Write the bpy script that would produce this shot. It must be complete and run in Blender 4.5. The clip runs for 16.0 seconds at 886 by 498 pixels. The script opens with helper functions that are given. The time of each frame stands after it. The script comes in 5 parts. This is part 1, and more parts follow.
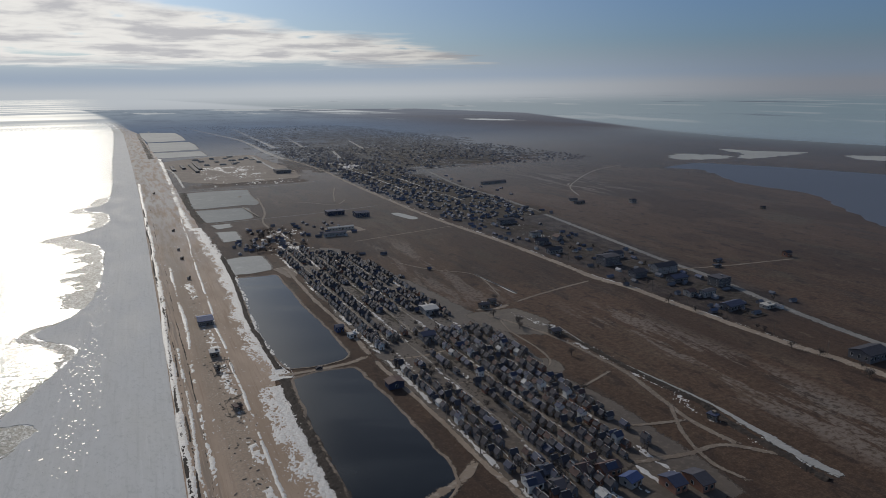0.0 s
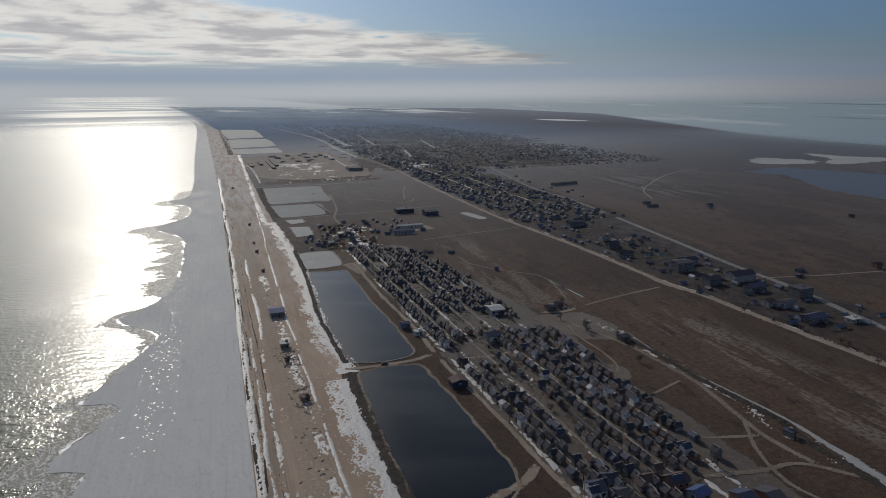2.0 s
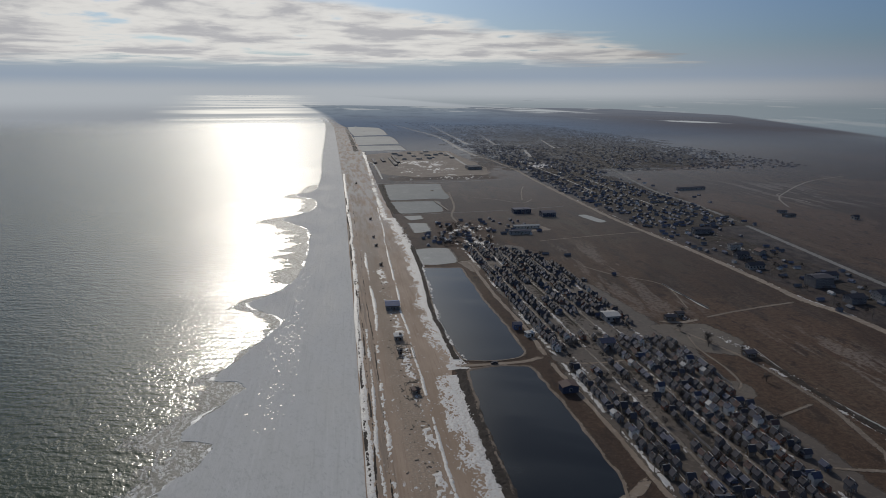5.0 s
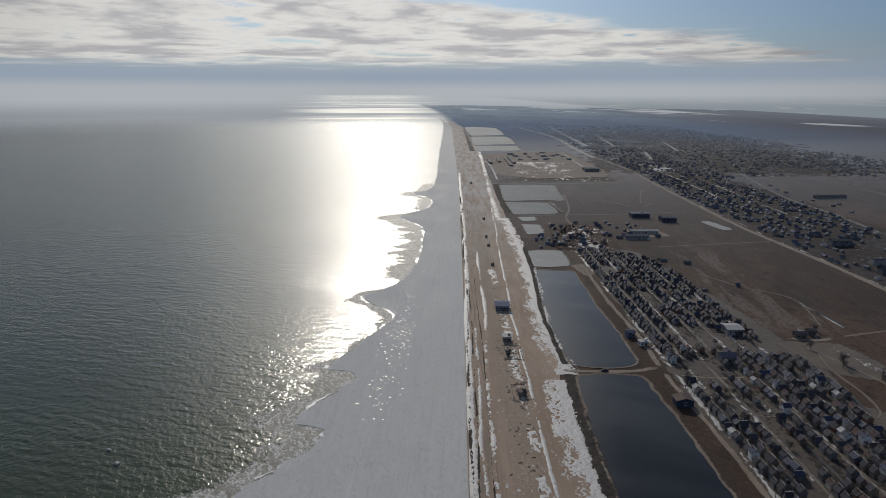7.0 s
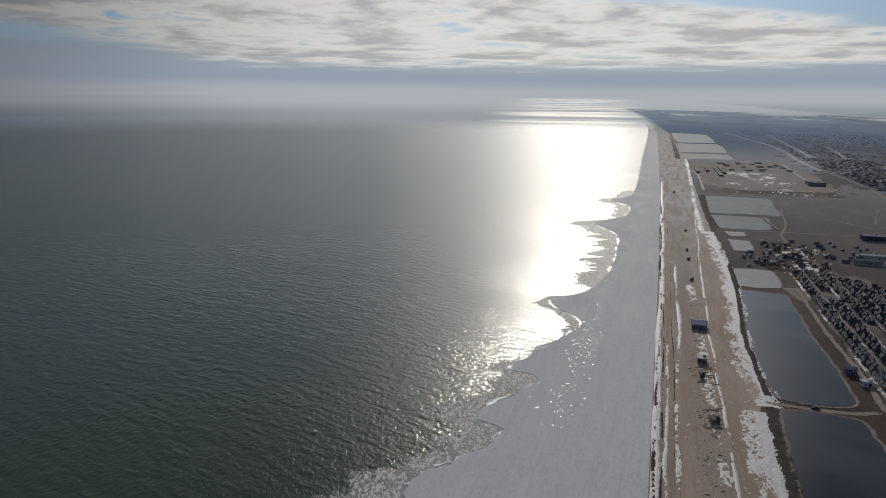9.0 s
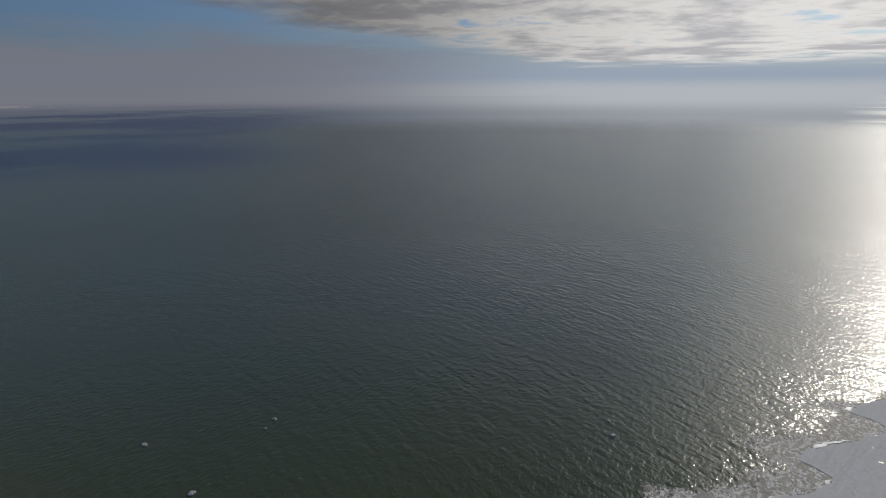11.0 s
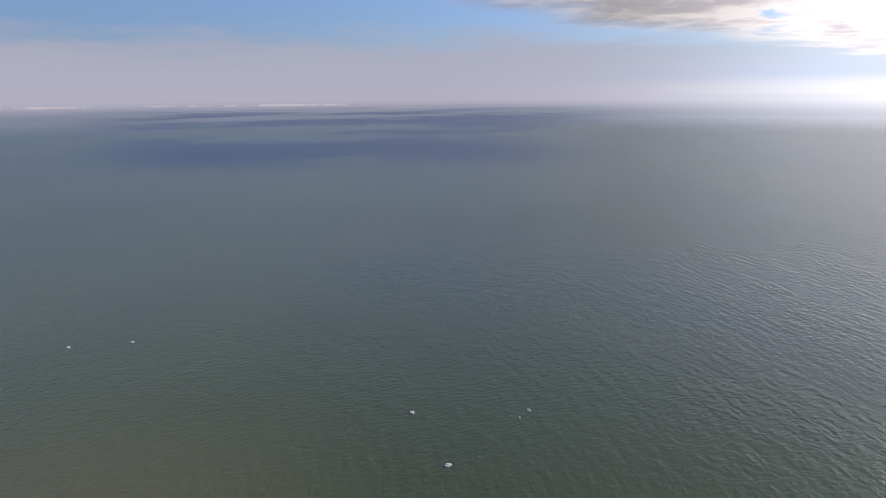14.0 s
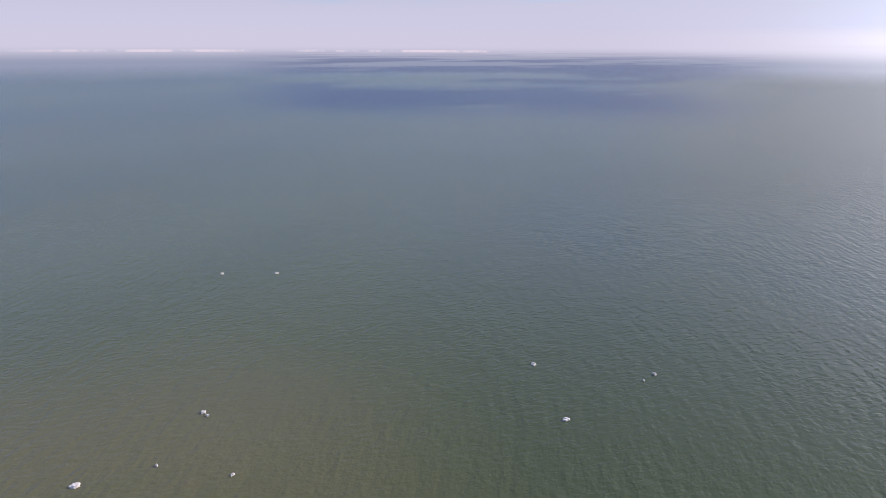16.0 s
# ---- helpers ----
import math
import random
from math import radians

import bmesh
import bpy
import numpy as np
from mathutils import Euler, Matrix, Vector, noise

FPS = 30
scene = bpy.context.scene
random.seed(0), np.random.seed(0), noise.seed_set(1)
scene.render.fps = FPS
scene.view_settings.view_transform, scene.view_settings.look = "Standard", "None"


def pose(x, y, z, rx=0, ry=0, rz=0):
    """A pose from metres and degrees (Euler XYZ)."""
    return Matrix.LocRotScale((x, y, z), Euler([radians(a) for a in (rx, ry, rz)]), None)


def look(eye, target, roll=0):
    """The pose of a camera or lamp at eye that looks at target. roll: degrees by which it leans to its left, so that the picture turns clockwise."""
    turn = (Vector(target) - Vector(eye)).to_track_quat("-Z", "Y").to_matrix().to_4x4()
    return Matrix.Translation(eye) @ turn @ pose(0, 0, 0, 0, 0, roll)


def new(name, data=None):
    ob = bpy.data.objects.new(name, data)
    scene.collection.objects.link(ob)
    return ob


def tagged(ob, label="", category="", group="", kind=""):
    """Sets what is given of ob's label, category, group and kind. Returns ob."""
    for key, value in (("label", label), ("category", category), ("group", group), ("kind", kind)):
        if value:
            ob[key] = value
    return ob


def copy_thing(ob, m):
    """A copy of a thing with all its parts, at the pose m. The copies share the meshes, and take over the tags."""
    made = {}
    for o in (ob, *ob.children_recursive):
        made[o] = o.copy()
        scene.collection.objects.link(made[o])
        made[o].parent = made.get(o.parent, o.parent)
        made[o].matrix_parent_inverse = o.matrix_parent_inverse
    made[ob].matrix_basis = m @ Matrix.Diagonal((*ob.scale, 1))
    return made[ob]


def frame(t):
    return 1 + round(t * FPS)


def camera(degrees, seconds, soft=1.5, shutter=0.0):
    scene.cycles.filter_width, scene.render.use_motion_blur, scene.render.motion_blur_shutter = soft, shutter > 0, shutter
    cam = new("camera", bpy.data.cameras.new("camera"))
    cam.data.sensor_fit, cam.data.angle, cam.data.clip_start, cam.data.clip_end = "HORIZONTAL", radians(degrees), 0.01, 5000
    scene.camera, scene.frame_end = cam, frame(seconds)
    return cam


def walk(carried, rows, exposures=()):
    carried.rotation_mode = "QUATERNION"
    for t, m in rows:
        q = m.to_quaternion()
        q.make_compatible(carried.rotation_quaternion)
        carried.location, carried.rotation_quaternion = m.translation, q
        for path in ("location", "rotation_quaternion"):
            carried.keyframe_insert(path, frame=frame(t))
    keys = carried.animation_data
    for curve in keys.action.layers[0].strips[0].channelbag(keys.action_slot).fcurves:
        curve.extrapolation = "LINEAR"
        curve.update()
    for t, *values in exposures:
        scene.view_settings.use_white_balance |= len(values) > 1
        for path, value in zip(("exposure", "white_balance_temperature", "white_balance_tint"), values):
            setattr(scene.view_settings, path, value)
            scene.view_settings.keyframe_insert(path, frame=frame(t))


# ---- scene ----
cam = camera(66.55, 16.0, 0.55)

# the eye hovers over the beach and turns from the spit to the open sea: t, yaw, pitch, roll
H = 150.0
TURNS = (
    (0.0, -25.24, -13.04, -0.78), (0.5, -22.60, -13.01, -0.59), (1.0, -21.67, -13.03, -0.53),
    (1.5, -20.43, -13.03, -0.52), (2.0, -19.35, -13.00, -0.42), (2.5, -18.69, -12.99, -0.42),
    (3.0, -17.08, -12.97, -0.29), (3.5, -14.99, -12.97, -0.18), (6.0, -5.15, -12.97, -0.37),
    (6.5, -2.53, -12.95, -0.45), (7.0, 0.40, -12.97, -0.03), (7.5, 2.87, -12.95, 0.09),
    (8.0, 5.86, -12.92, 0.31), (8.5, 10.35, -12.89, 0.38), (9.0, 16.97, -12.78, 0.51),
    (9.5, 27.24, -12.63, 0.38), (10.0, 34.37, -12.60, 0.33), (12.5, 57.20, -13.03, -0.76),
    (13.0, 62.20, -12.86, -0.50), (13.5, 64.30, -12.93, -0.55), (14.0, 66.92, -12.91, -0.40),
    (14.5, 72.95, -12.89, -0.05), (15.0, 75.65, -13.25, 0.07), (15.5, 77.27, -15.11, 0.21),
    (16.0, 78.35, -17.10, 0.29))
walk(cam, [(t, pose(0, 0, H, 90 + p, 0, w) @ pose(0, 0, 0, 0, 0, r)) for t, w, p, r in TURNS],
     exposures=((0.0, -0.58, 6500, 10), (1.5, -0.74, 6500, 10), (3.5, -0.79, 6470, 10), (7.0, -0.77, 6500, 10), (9.0, -0.79, 6500, 10), (9.5, -0.86, 6500, 10), (10.2, -0.87, 6500, 10), (12.3, -0.04, 6520, 16), (13.0, 0.26, 6580, 18), (14.0, 0.58, 6620, 19), (14.5, 0.71, 6630, 20), (16.0, 1.07, 6620, 24)))

# ---------------------------------------------------------------- light
SUN_EL, SUN_AZ = 27.0, 6.0          # degrees above the horizon, degrees left of +y


def nodes_of(tree):
    tree.nodes.clear()

    def node(kind, **at):
        n = tree.nodes.new(kind)
        for key, value in at.items():
            if key.startswith("i_"):
                slot = key[2:].replace("_", " ")
                sock = n.inputs[int(slot)] if slot.isdigit() else n.inputs[slot]
                if isinstance(value, bpy.types.NodeSocket):
                    tree.links.new(value, sock)
                else:
                    sock.default_value = value
            elif key == "operation":
                n.operation = value
            elif key == "data_type":
                n.data_type = value
            elif key == "blend_type":
                n.blend_type = value
            elif key == "clamp":
                n.use_clamp = value
        return n

    def calc(op, a, b=0.0, c=0.0, clamp=False):
        return node("ShaderNodeMath", operation=op, i_0=a, i_1=b, i_2=c, clamp=clamp).outputs[0]

    def step(v, lo, hi, a=0.0, b=1.0):
        n = tree.nodes.new("ShaderNodeMapRange")
        n.interpolation_type = "SMOOTHSTEP"
        for slot, x in zip((0, 1, 2, 3, 4), (v, lo, hi, a, b)):
            if isinstance(x, bpy.types.NodeSocket):
                tree.links.new(x, n.inputs[slot])
            else:
                n.inputs[slot].default_value = x
        return n.outputs[0]

    def mix(f, a, b, how="MIX"):
        n = tree.nodes.new("ShaderNodeMix")
        n.data_type, n.blend_type = "RGBA", how
        for slot, x in zip((0, 6, 7), (f, a, b)):
            if isinstance(x, bpy.types.NodeSocket):
                tree.links.new(x, n.inputs[slot])
            else:
                n.inputs[slot].default_value = x if slot == 0 else (*x[:3], 1)
        return n.outputs[2]

    def noise_of(vec, scale, detail=4.0, rough=0.55, stretch=(1, 1, 1), turn=0.0, warp=0.0):
        m = tree.nodes.new("ShaderNodeMapping")
        m.vector_type = "TEXTURE"
        m.inputs["Scale"].default_value = [1.0 / v for v in stretch]
        m.inputs["Rotation"].default_value = (0, 0, radians(turn))
        tree.links.new(vec, m.inputs["Vector"])
        n = node("ShaderNodeTexNoise", i_Vector=m.outputs[0], i_Scale=scale, i_Detail=detail, i_Roughness=rough, i_Distortion=warp)
        return n.outputs[0]

    return node, calc, step, mix, noise_of


def cloud_shade(node, calc, step, noise_of, p):
    """Long dark blue patches far out west: cloud shadow put into the water."""
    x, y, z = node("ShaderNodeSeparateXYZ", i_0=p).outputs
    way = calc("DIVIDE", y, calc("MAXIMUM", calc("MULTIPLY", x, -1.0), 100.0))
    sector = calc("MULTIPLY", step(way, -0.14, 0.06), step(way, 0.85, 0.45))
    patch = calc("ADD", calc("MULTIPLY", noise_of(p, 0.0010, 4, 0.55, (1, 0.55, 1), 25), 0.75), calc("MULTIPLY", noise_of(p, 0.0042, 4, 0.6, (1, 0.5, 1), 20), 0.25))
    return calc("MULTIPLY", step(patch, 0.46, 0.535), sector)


def far_fade(node, calc, step, p, near, far=4850.0):
    """Ramp with distance; as 'gone' it imitates haze by showing the backdrop colour."""
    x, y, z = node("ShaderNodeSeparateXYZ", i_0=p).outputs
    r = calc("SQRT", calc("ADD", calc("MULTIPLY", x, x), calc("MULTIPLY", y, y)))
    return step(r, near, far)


def house_haze(node, calc, step, p):
    """Over small far houses: transparency fades them into their gardens, imitating haze."""
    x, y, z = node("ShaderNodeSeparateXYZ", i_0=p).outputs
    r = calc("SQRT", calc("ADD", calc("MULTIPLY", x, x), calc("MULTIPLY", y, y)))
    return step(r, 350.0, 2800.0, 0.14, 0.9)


def land_haze(node, calc, step, p):
    """The same for the land: it turns transparent to the blue-grey backdrop, imitating haze."""
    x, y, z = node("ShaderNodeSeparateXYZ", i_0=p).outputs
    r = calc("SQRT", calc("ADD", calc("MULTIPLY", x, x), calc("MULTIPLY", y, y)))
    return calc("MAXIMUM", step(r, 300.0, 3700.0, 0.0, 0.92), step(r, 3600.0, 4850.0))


def build_world():
    w = bpy.data.worlds.new("sky")
    scene.world = w
    w.use_nodes = True
    tree = w.node_tree
    node, calc, step, mix, noise_of = nodes_of(tree)
    sky = node("ShaderNodeTexSky")
    sky.sky_type, sky.sun_disc = "NISHITA", False
    sky.sun_elevation, sky.sun_rotation = radians(SUN_EL), radians(-SUN_AZ)
    sky.altitude, sky.air_density, sky.dust_density, sky.ozone_density = 150, 1.0, 1.5, 1.5
    way = node("ShaderNodeTexCoord").outputs["Generated"]
    part = node("ShaderNodeSeparateXYZ", i_0=way)
    x, y, z = part.outputs
    up = calc("MAXIMUM", z, 0.03)
    px, py = calc("DIVIDE", x, up), calc("DIVIDE", y, up)
    flat = node("ShaderNodeCombineXYZ", i_0=px, i_1=py).outputs[0]
    # a sheet of broken cloud between two ragged edges
    wob = calc("SUBTRACT", noise_of(flat, 0.28, 5), 0.5)
    right = calc("ADD", calc("SUBTRACT", calc("ADD", 1.2, calc("MULTIPLY", calc("SUBTRACT", py, 8.2), 0.885)), px), calc("MULTIPLY", wob, 6.0))
    left = calc("ADD", calc("ADD", px, calc("MULTIPLY", py, 0.42)), calc("ADD", 6.5, calc("MULTIPLY", wob, 5.0)))
    sheet = calc("MULTIPLY", step(right, 0.0, 1.6), step(left, 0.0, 2.2))
    puff = node("ShaderNodeCombineXYZ", i_0=calc("MULTIPLY", x, 6.5), i_1=calc("MULTIPLY", y, 6.5), i_2=calc("MULTIPLY", calc("LOGARITHM", up, math.e), 3.6)).outputs[0]
    lumps = noise_of(puff, 1.35, 6, 0.52, (1, 1, 1), 0, 0.3)
    ripples = noise_of(puff, 3.6, 4, 0.55, (1, 1, 1), 0, 0.3)
    wide = noise_of(flat, 0.15, 3)
    dens = calc("ADD", calc("ADD", calc("MULTIPLY", lumps, 0.72), calc("MULTIPLY", ripples, 0.26)), calc("MULTIPLY", wide, 0.30))
    cover = calc("MULTIPLY", step(dens, 0.465, 0.58), sheet)
    cover = calc("MULTIPLY", cover, step(calc("ADD", z, calc("MULTIPLY", wob, 0.03)), 0.034, 0.050))
    thick = step(dens, 0.58, 0.76)
    toward = calc("ADD", calc("MULTIPLY", x, -math.sin(radians(SUN_AZ))), calc("MULTIPLY", y, math.cos(radians(SUN_AZ))))
    bright = calc("ADD", 0.36, calc("MULTIPLY", calc("POWER", step(toward, 0.50, 1.0), 2.5), 0.86))
    white = node("ShaderNodeVectorMath", operation="SCALE", i_0=(1.0, 0.985, 0.95), i_Scale=bright).outputs[0]
    cloud = mix(thick, white, node("ShaderNodeVectorMath", operation="SCALE", i_0=(0.62, 0.62, 0.645), i_Scale=bright).outputs[0])
    air = node("ShaderNodeVectorMath", operation="SCALE", i_0=node("ShaderNodeVectorMath", operation="MULTIPLY", i_0=sky.outputs[0], i_1=(0.63, 0.90, 1.36)).outputs[0], i_Scale=SKY).outputs[0]
    # haze low over the horizon, a bluer band above it
    sunny = step(toward, 0.45, 0.96)
    haze = mix(sunny, (0.295, 0.32, 0.37), (0.70, 0.75, 0.80))
    band = mix(sunny, (0.255, 0.32, 0.415), (0.50, 0.60, 0.735))
    low = mix(step(calc("ADD", z, calc("MULTIPLY", calc("SUBTRACT", noise_of(flat, 0.05, 3), 0.5), 0.016)), 0.004, 0.024), haze, band)
    air = mix(step(z, 0.10, 0.35, 0.10, 0.5), air, mix(step(toward, 0.58, 0.93), (0.34, 0.45, 0.62), (0.90, 0.94, 0.98)))   # veil overhead, mostly out of view, added to lift shade and tune sea reflections
    base = mix(step(z, 0.022, 0.075), low, air)
    # a low lilac cloud bank out to the west
    ragged = calc("MULTIPLY", calc("SUBTRACT", noise_of(way, 7.0, 5, 0.6, (1, 1, 7)), 0.5), 0.09)
    bank = calc("MULTIPLY", step(calc("ADD", z, ragged), 0.100, 0.045), step(x, -0.55, -0.85, 0.0, 0.75))
    lilac = (0.275, 0.283, 0.338)
    base = mix(bank, base, lilac)
    haze = mix(step(x, -0.50, -0.85, 0.0, 0.75), haze, lilac)
    base = mix(cover, base, cloud)
    # thin cloud ring round the sun, out of view, added to brighten the sea
    near_sun = node("ShaderNodeVectorMath", operation="DOT_PRODUCT", i_0=way, i_1=(-math.sin(radians(SUN_AZ)) * math.cos(radians(SUN_EL)), math.cos(radians(SUN_AZ)) * math.cos(radians(SUN_EL)), math.sin(radians(SUN_EL)))).outputs["Value"]
    base = mix(step(near_sun, 0.938, 1.0), base, (3.2, 3.1, 2.9))
    # under the horizon: the sea and the spit beyond the modelled ground, painted with their haze and sun glitter
    k = calc("DIVIDE", H, calc("MAXIMUM", calc("MULTIPLY", z, -1.0), 0.0012))
    gx, gy = calc("MULTIPLY", x, k), calc("MULTIPLY", y, k)
    ground = node("ShaderNodeCombineXYZ", i_0=gx, i_1=gy).outputs[0]
    # far water is painted brighter on the sun's side
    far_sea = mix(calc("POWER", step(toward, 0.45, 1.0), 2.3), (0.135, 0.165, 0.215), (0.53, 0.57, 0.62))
    # the cloud-shadow patches go on in the backdrop colour
    far_sea = mix(calc("MULTIPLY", cloud_shade(node, calc, step, noise_of, ground), 0.6), far_sea, (0.055, 0.075, 0.14))
    # the sun's glitter path, painted onto the backdrop sea
    sun_glitter = step(calc("ABSOLUTE", calc("ADD", x, math.sin(radians(SUN_AZ)) + 0.008)), 0.135, 0.03)
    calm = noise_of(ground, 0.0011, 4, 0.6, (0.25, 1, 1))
    sun_glitter = calc("MULTIPLY", calc("MULTIPLY", sun_glitter, step(calm, 0.40, 0.58, 0.15, 1.0)), step(y, 0.0, 0.3))
    bars = step(noise_of(ground, 0.0016, 4, 0.6, (1, 0.25, 1), -20), 0.56, 0.64, 0.0, 0.8)
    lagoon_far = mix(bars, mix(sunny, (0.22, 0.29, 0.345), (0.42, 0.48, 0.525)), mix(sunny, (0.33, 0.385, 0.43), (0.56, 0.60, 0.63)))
    shoal = step(noise_of(ground, 0.0006, 4, 0.6, (1, 0.3, 1), -25), 0.60, 0.66, 0.0, 0.7)
    lagoon_far = mix(shoal, lagoon_far, (0.13, 0.155, 0.20))
    far_sea = mix(step(gx, 1500.0, 2000.0), far_sea, lagoon_far)
    far_sea = mix(sun_glitter, far_sea, (1.7, 1.65, 1.5))
    # haze painted over the far water towards the horizon
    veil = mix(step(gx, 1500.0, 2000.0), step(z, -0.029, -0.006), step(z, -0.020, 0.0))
    far_sea = mix(calc("MULTIPLY", veil, calc("SUBTRACT", 1.0, calc("MULTIPLY", sun_glitter, 0.7))), far_sea, haze)
    shore = calc("MULTIPLY", step(x, -0.93, -0.97), step(calc("ABSOLUTE", calc("ADD", z, 0.0135)), 0.0022, 0.0008))
    far_sea = mix(calc("MULTIPLY", shore, step(noise_of(way, 14.0, 5, 0.6), 0.42, 0.56)), far_sea, (0.34, 0.33, 0.365))   # a white far shore
    west = calc("MULTIPLY", calc("POWER", calc("MULTIPLY", calc("MAXIMUM", calc("SUBTRACT", gy, 3500.0), 0.0), 0.001), 1.42), -31.5)
    east = calc("SUBTRACT", calc("MINIMUM", calc("ADD", 1884.0, calc("MULTIPLY", calc("SUBTRACT", gy, 2055.0), 0.365)), 2690.0), calc("MULTIPLY", calc("MAXIMUM", calc("SUBTRACT", gy, 6300.0), 0.0), 0.9))
    on = calc("MULTIPLY", step(calc("SUBTRACT", gx, west), -20, 60), step(calc("SUBTRACT", east, gx), -40, 40))
    on = calc("MULTIPLY", on, step(gy, 1500, 2500))
    spots = noise_of(ground, 0.0012, 5, 0.6, (1, 0.35, 1))
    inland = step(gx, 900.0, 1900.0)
    # haze is mixed into these land colours, paler towards the horizon
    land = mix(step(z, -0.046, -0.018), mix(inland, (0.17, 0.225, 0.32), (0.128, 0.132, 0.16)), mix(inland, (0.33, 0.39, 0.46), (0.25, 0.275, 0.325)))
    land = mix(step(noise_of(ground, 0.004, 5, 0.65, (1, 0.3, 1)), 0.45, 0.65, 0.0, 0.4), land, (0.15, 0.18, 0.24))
    land = mix(step(spots, step(gy, 4500.0, 6500.0, 0.64, 0.54), step(gy, 4500.0, 6500.0, 0.67, 0.58)), land, (0.56, 0.60, 0.63))
    inlet = calc("MULTIPLY", step(calc("ABSOLUTE", calc("SUBTRACT", gx, 1780.0)), 300.0, 120.0), calc("MULTIPLY", step(gy, 4700.0, 5200.0), step(gy, 8200.0, 7200.0)))
    land = mix(calc("MULTIPLY", inlet, step(noise_of(ground, 0.0035, 4, 0.6, (1, 0.3, 1), 30), 0.46, 0.54)), land, (0.62, 0.66, 0.69))   # a frozen inlet
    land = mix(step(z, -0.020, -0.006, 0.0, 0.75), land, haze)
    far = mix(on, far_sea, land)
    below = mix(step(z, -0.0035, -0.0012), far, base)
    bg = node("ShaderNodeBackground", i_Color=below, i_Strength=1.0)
    out = node("ShaderNodeOutputWorld")
    tree.links.new(bg.outputs[0], out.inputs[0])


SKY = 0.060
build_world()
sun_way = Vector((-math.sin(radians(SUN_AZ)) * math.cos(radians(SUN_EL)), math.cos(radians(SUN_AZ)) * math.cos(radians(SUN_EL)), math.sin(radians(SUN_EL))))
sun = new("sun", bpy.data.lights.new("sun", "SUN"))
sun.data.energy, sun.data.angle, sun.data.color = 3.4, radians(0.53), (1.0, 0.93, 0.82)
sun.matrix_world = look(sun_way * 500, (0, 0, 0))

# ---------------------------------------------------------------- materials
MATS = {}


def material(name):
    m = bpy.data.materials.new(name)
    m.use_nodes = True
    MATS[name] = m
    tools = nodes_of(m.node_tree)
    node = tools[0]
    where = node("ShaderNodeNewGeometry").outputs["Position"]
    return m, m.node_tree, where, tools


def finish(m, tree, node, color, rough, bump=None, height=0.3, distance=0.2, gone=None, **more):
    b = node("ShaderNodeBsdfPrincipled", i_Base_Color=color if isinstance(color, bpy.types.NodeSocket) else (*color, 1), i_Roughness=rough)
    for key, value in more.items():
        sock = b.inputs[key.replace("_", " ")]
        if isinstance(value, bpy.types.NodeSocket):
            tree.links.new(value, sock)
        else:
            sock.default_value = value
    if bump is not None:
        n = node("ShaderNodeBump", i_Strength=height, i_Distance=distance, i_Height=bump)
        tree.links.new(n.outputs[0], b.inputs["Normal"])
    out = node("ShaderNodeOutputMaterial")
    last = b.outputs[0]
    if gone is not None:
        both = node("ShaderNodeMixShader", i_0=gone)
        tree.links.new(last, both.inputs[1])
        tree.links.new(node("ShaderNodeBsdfTransparent").outputs[0], both.inputs[2])
        last = both.outputs[0]
    tree.links.new(last, out.inputs[0])
    return m


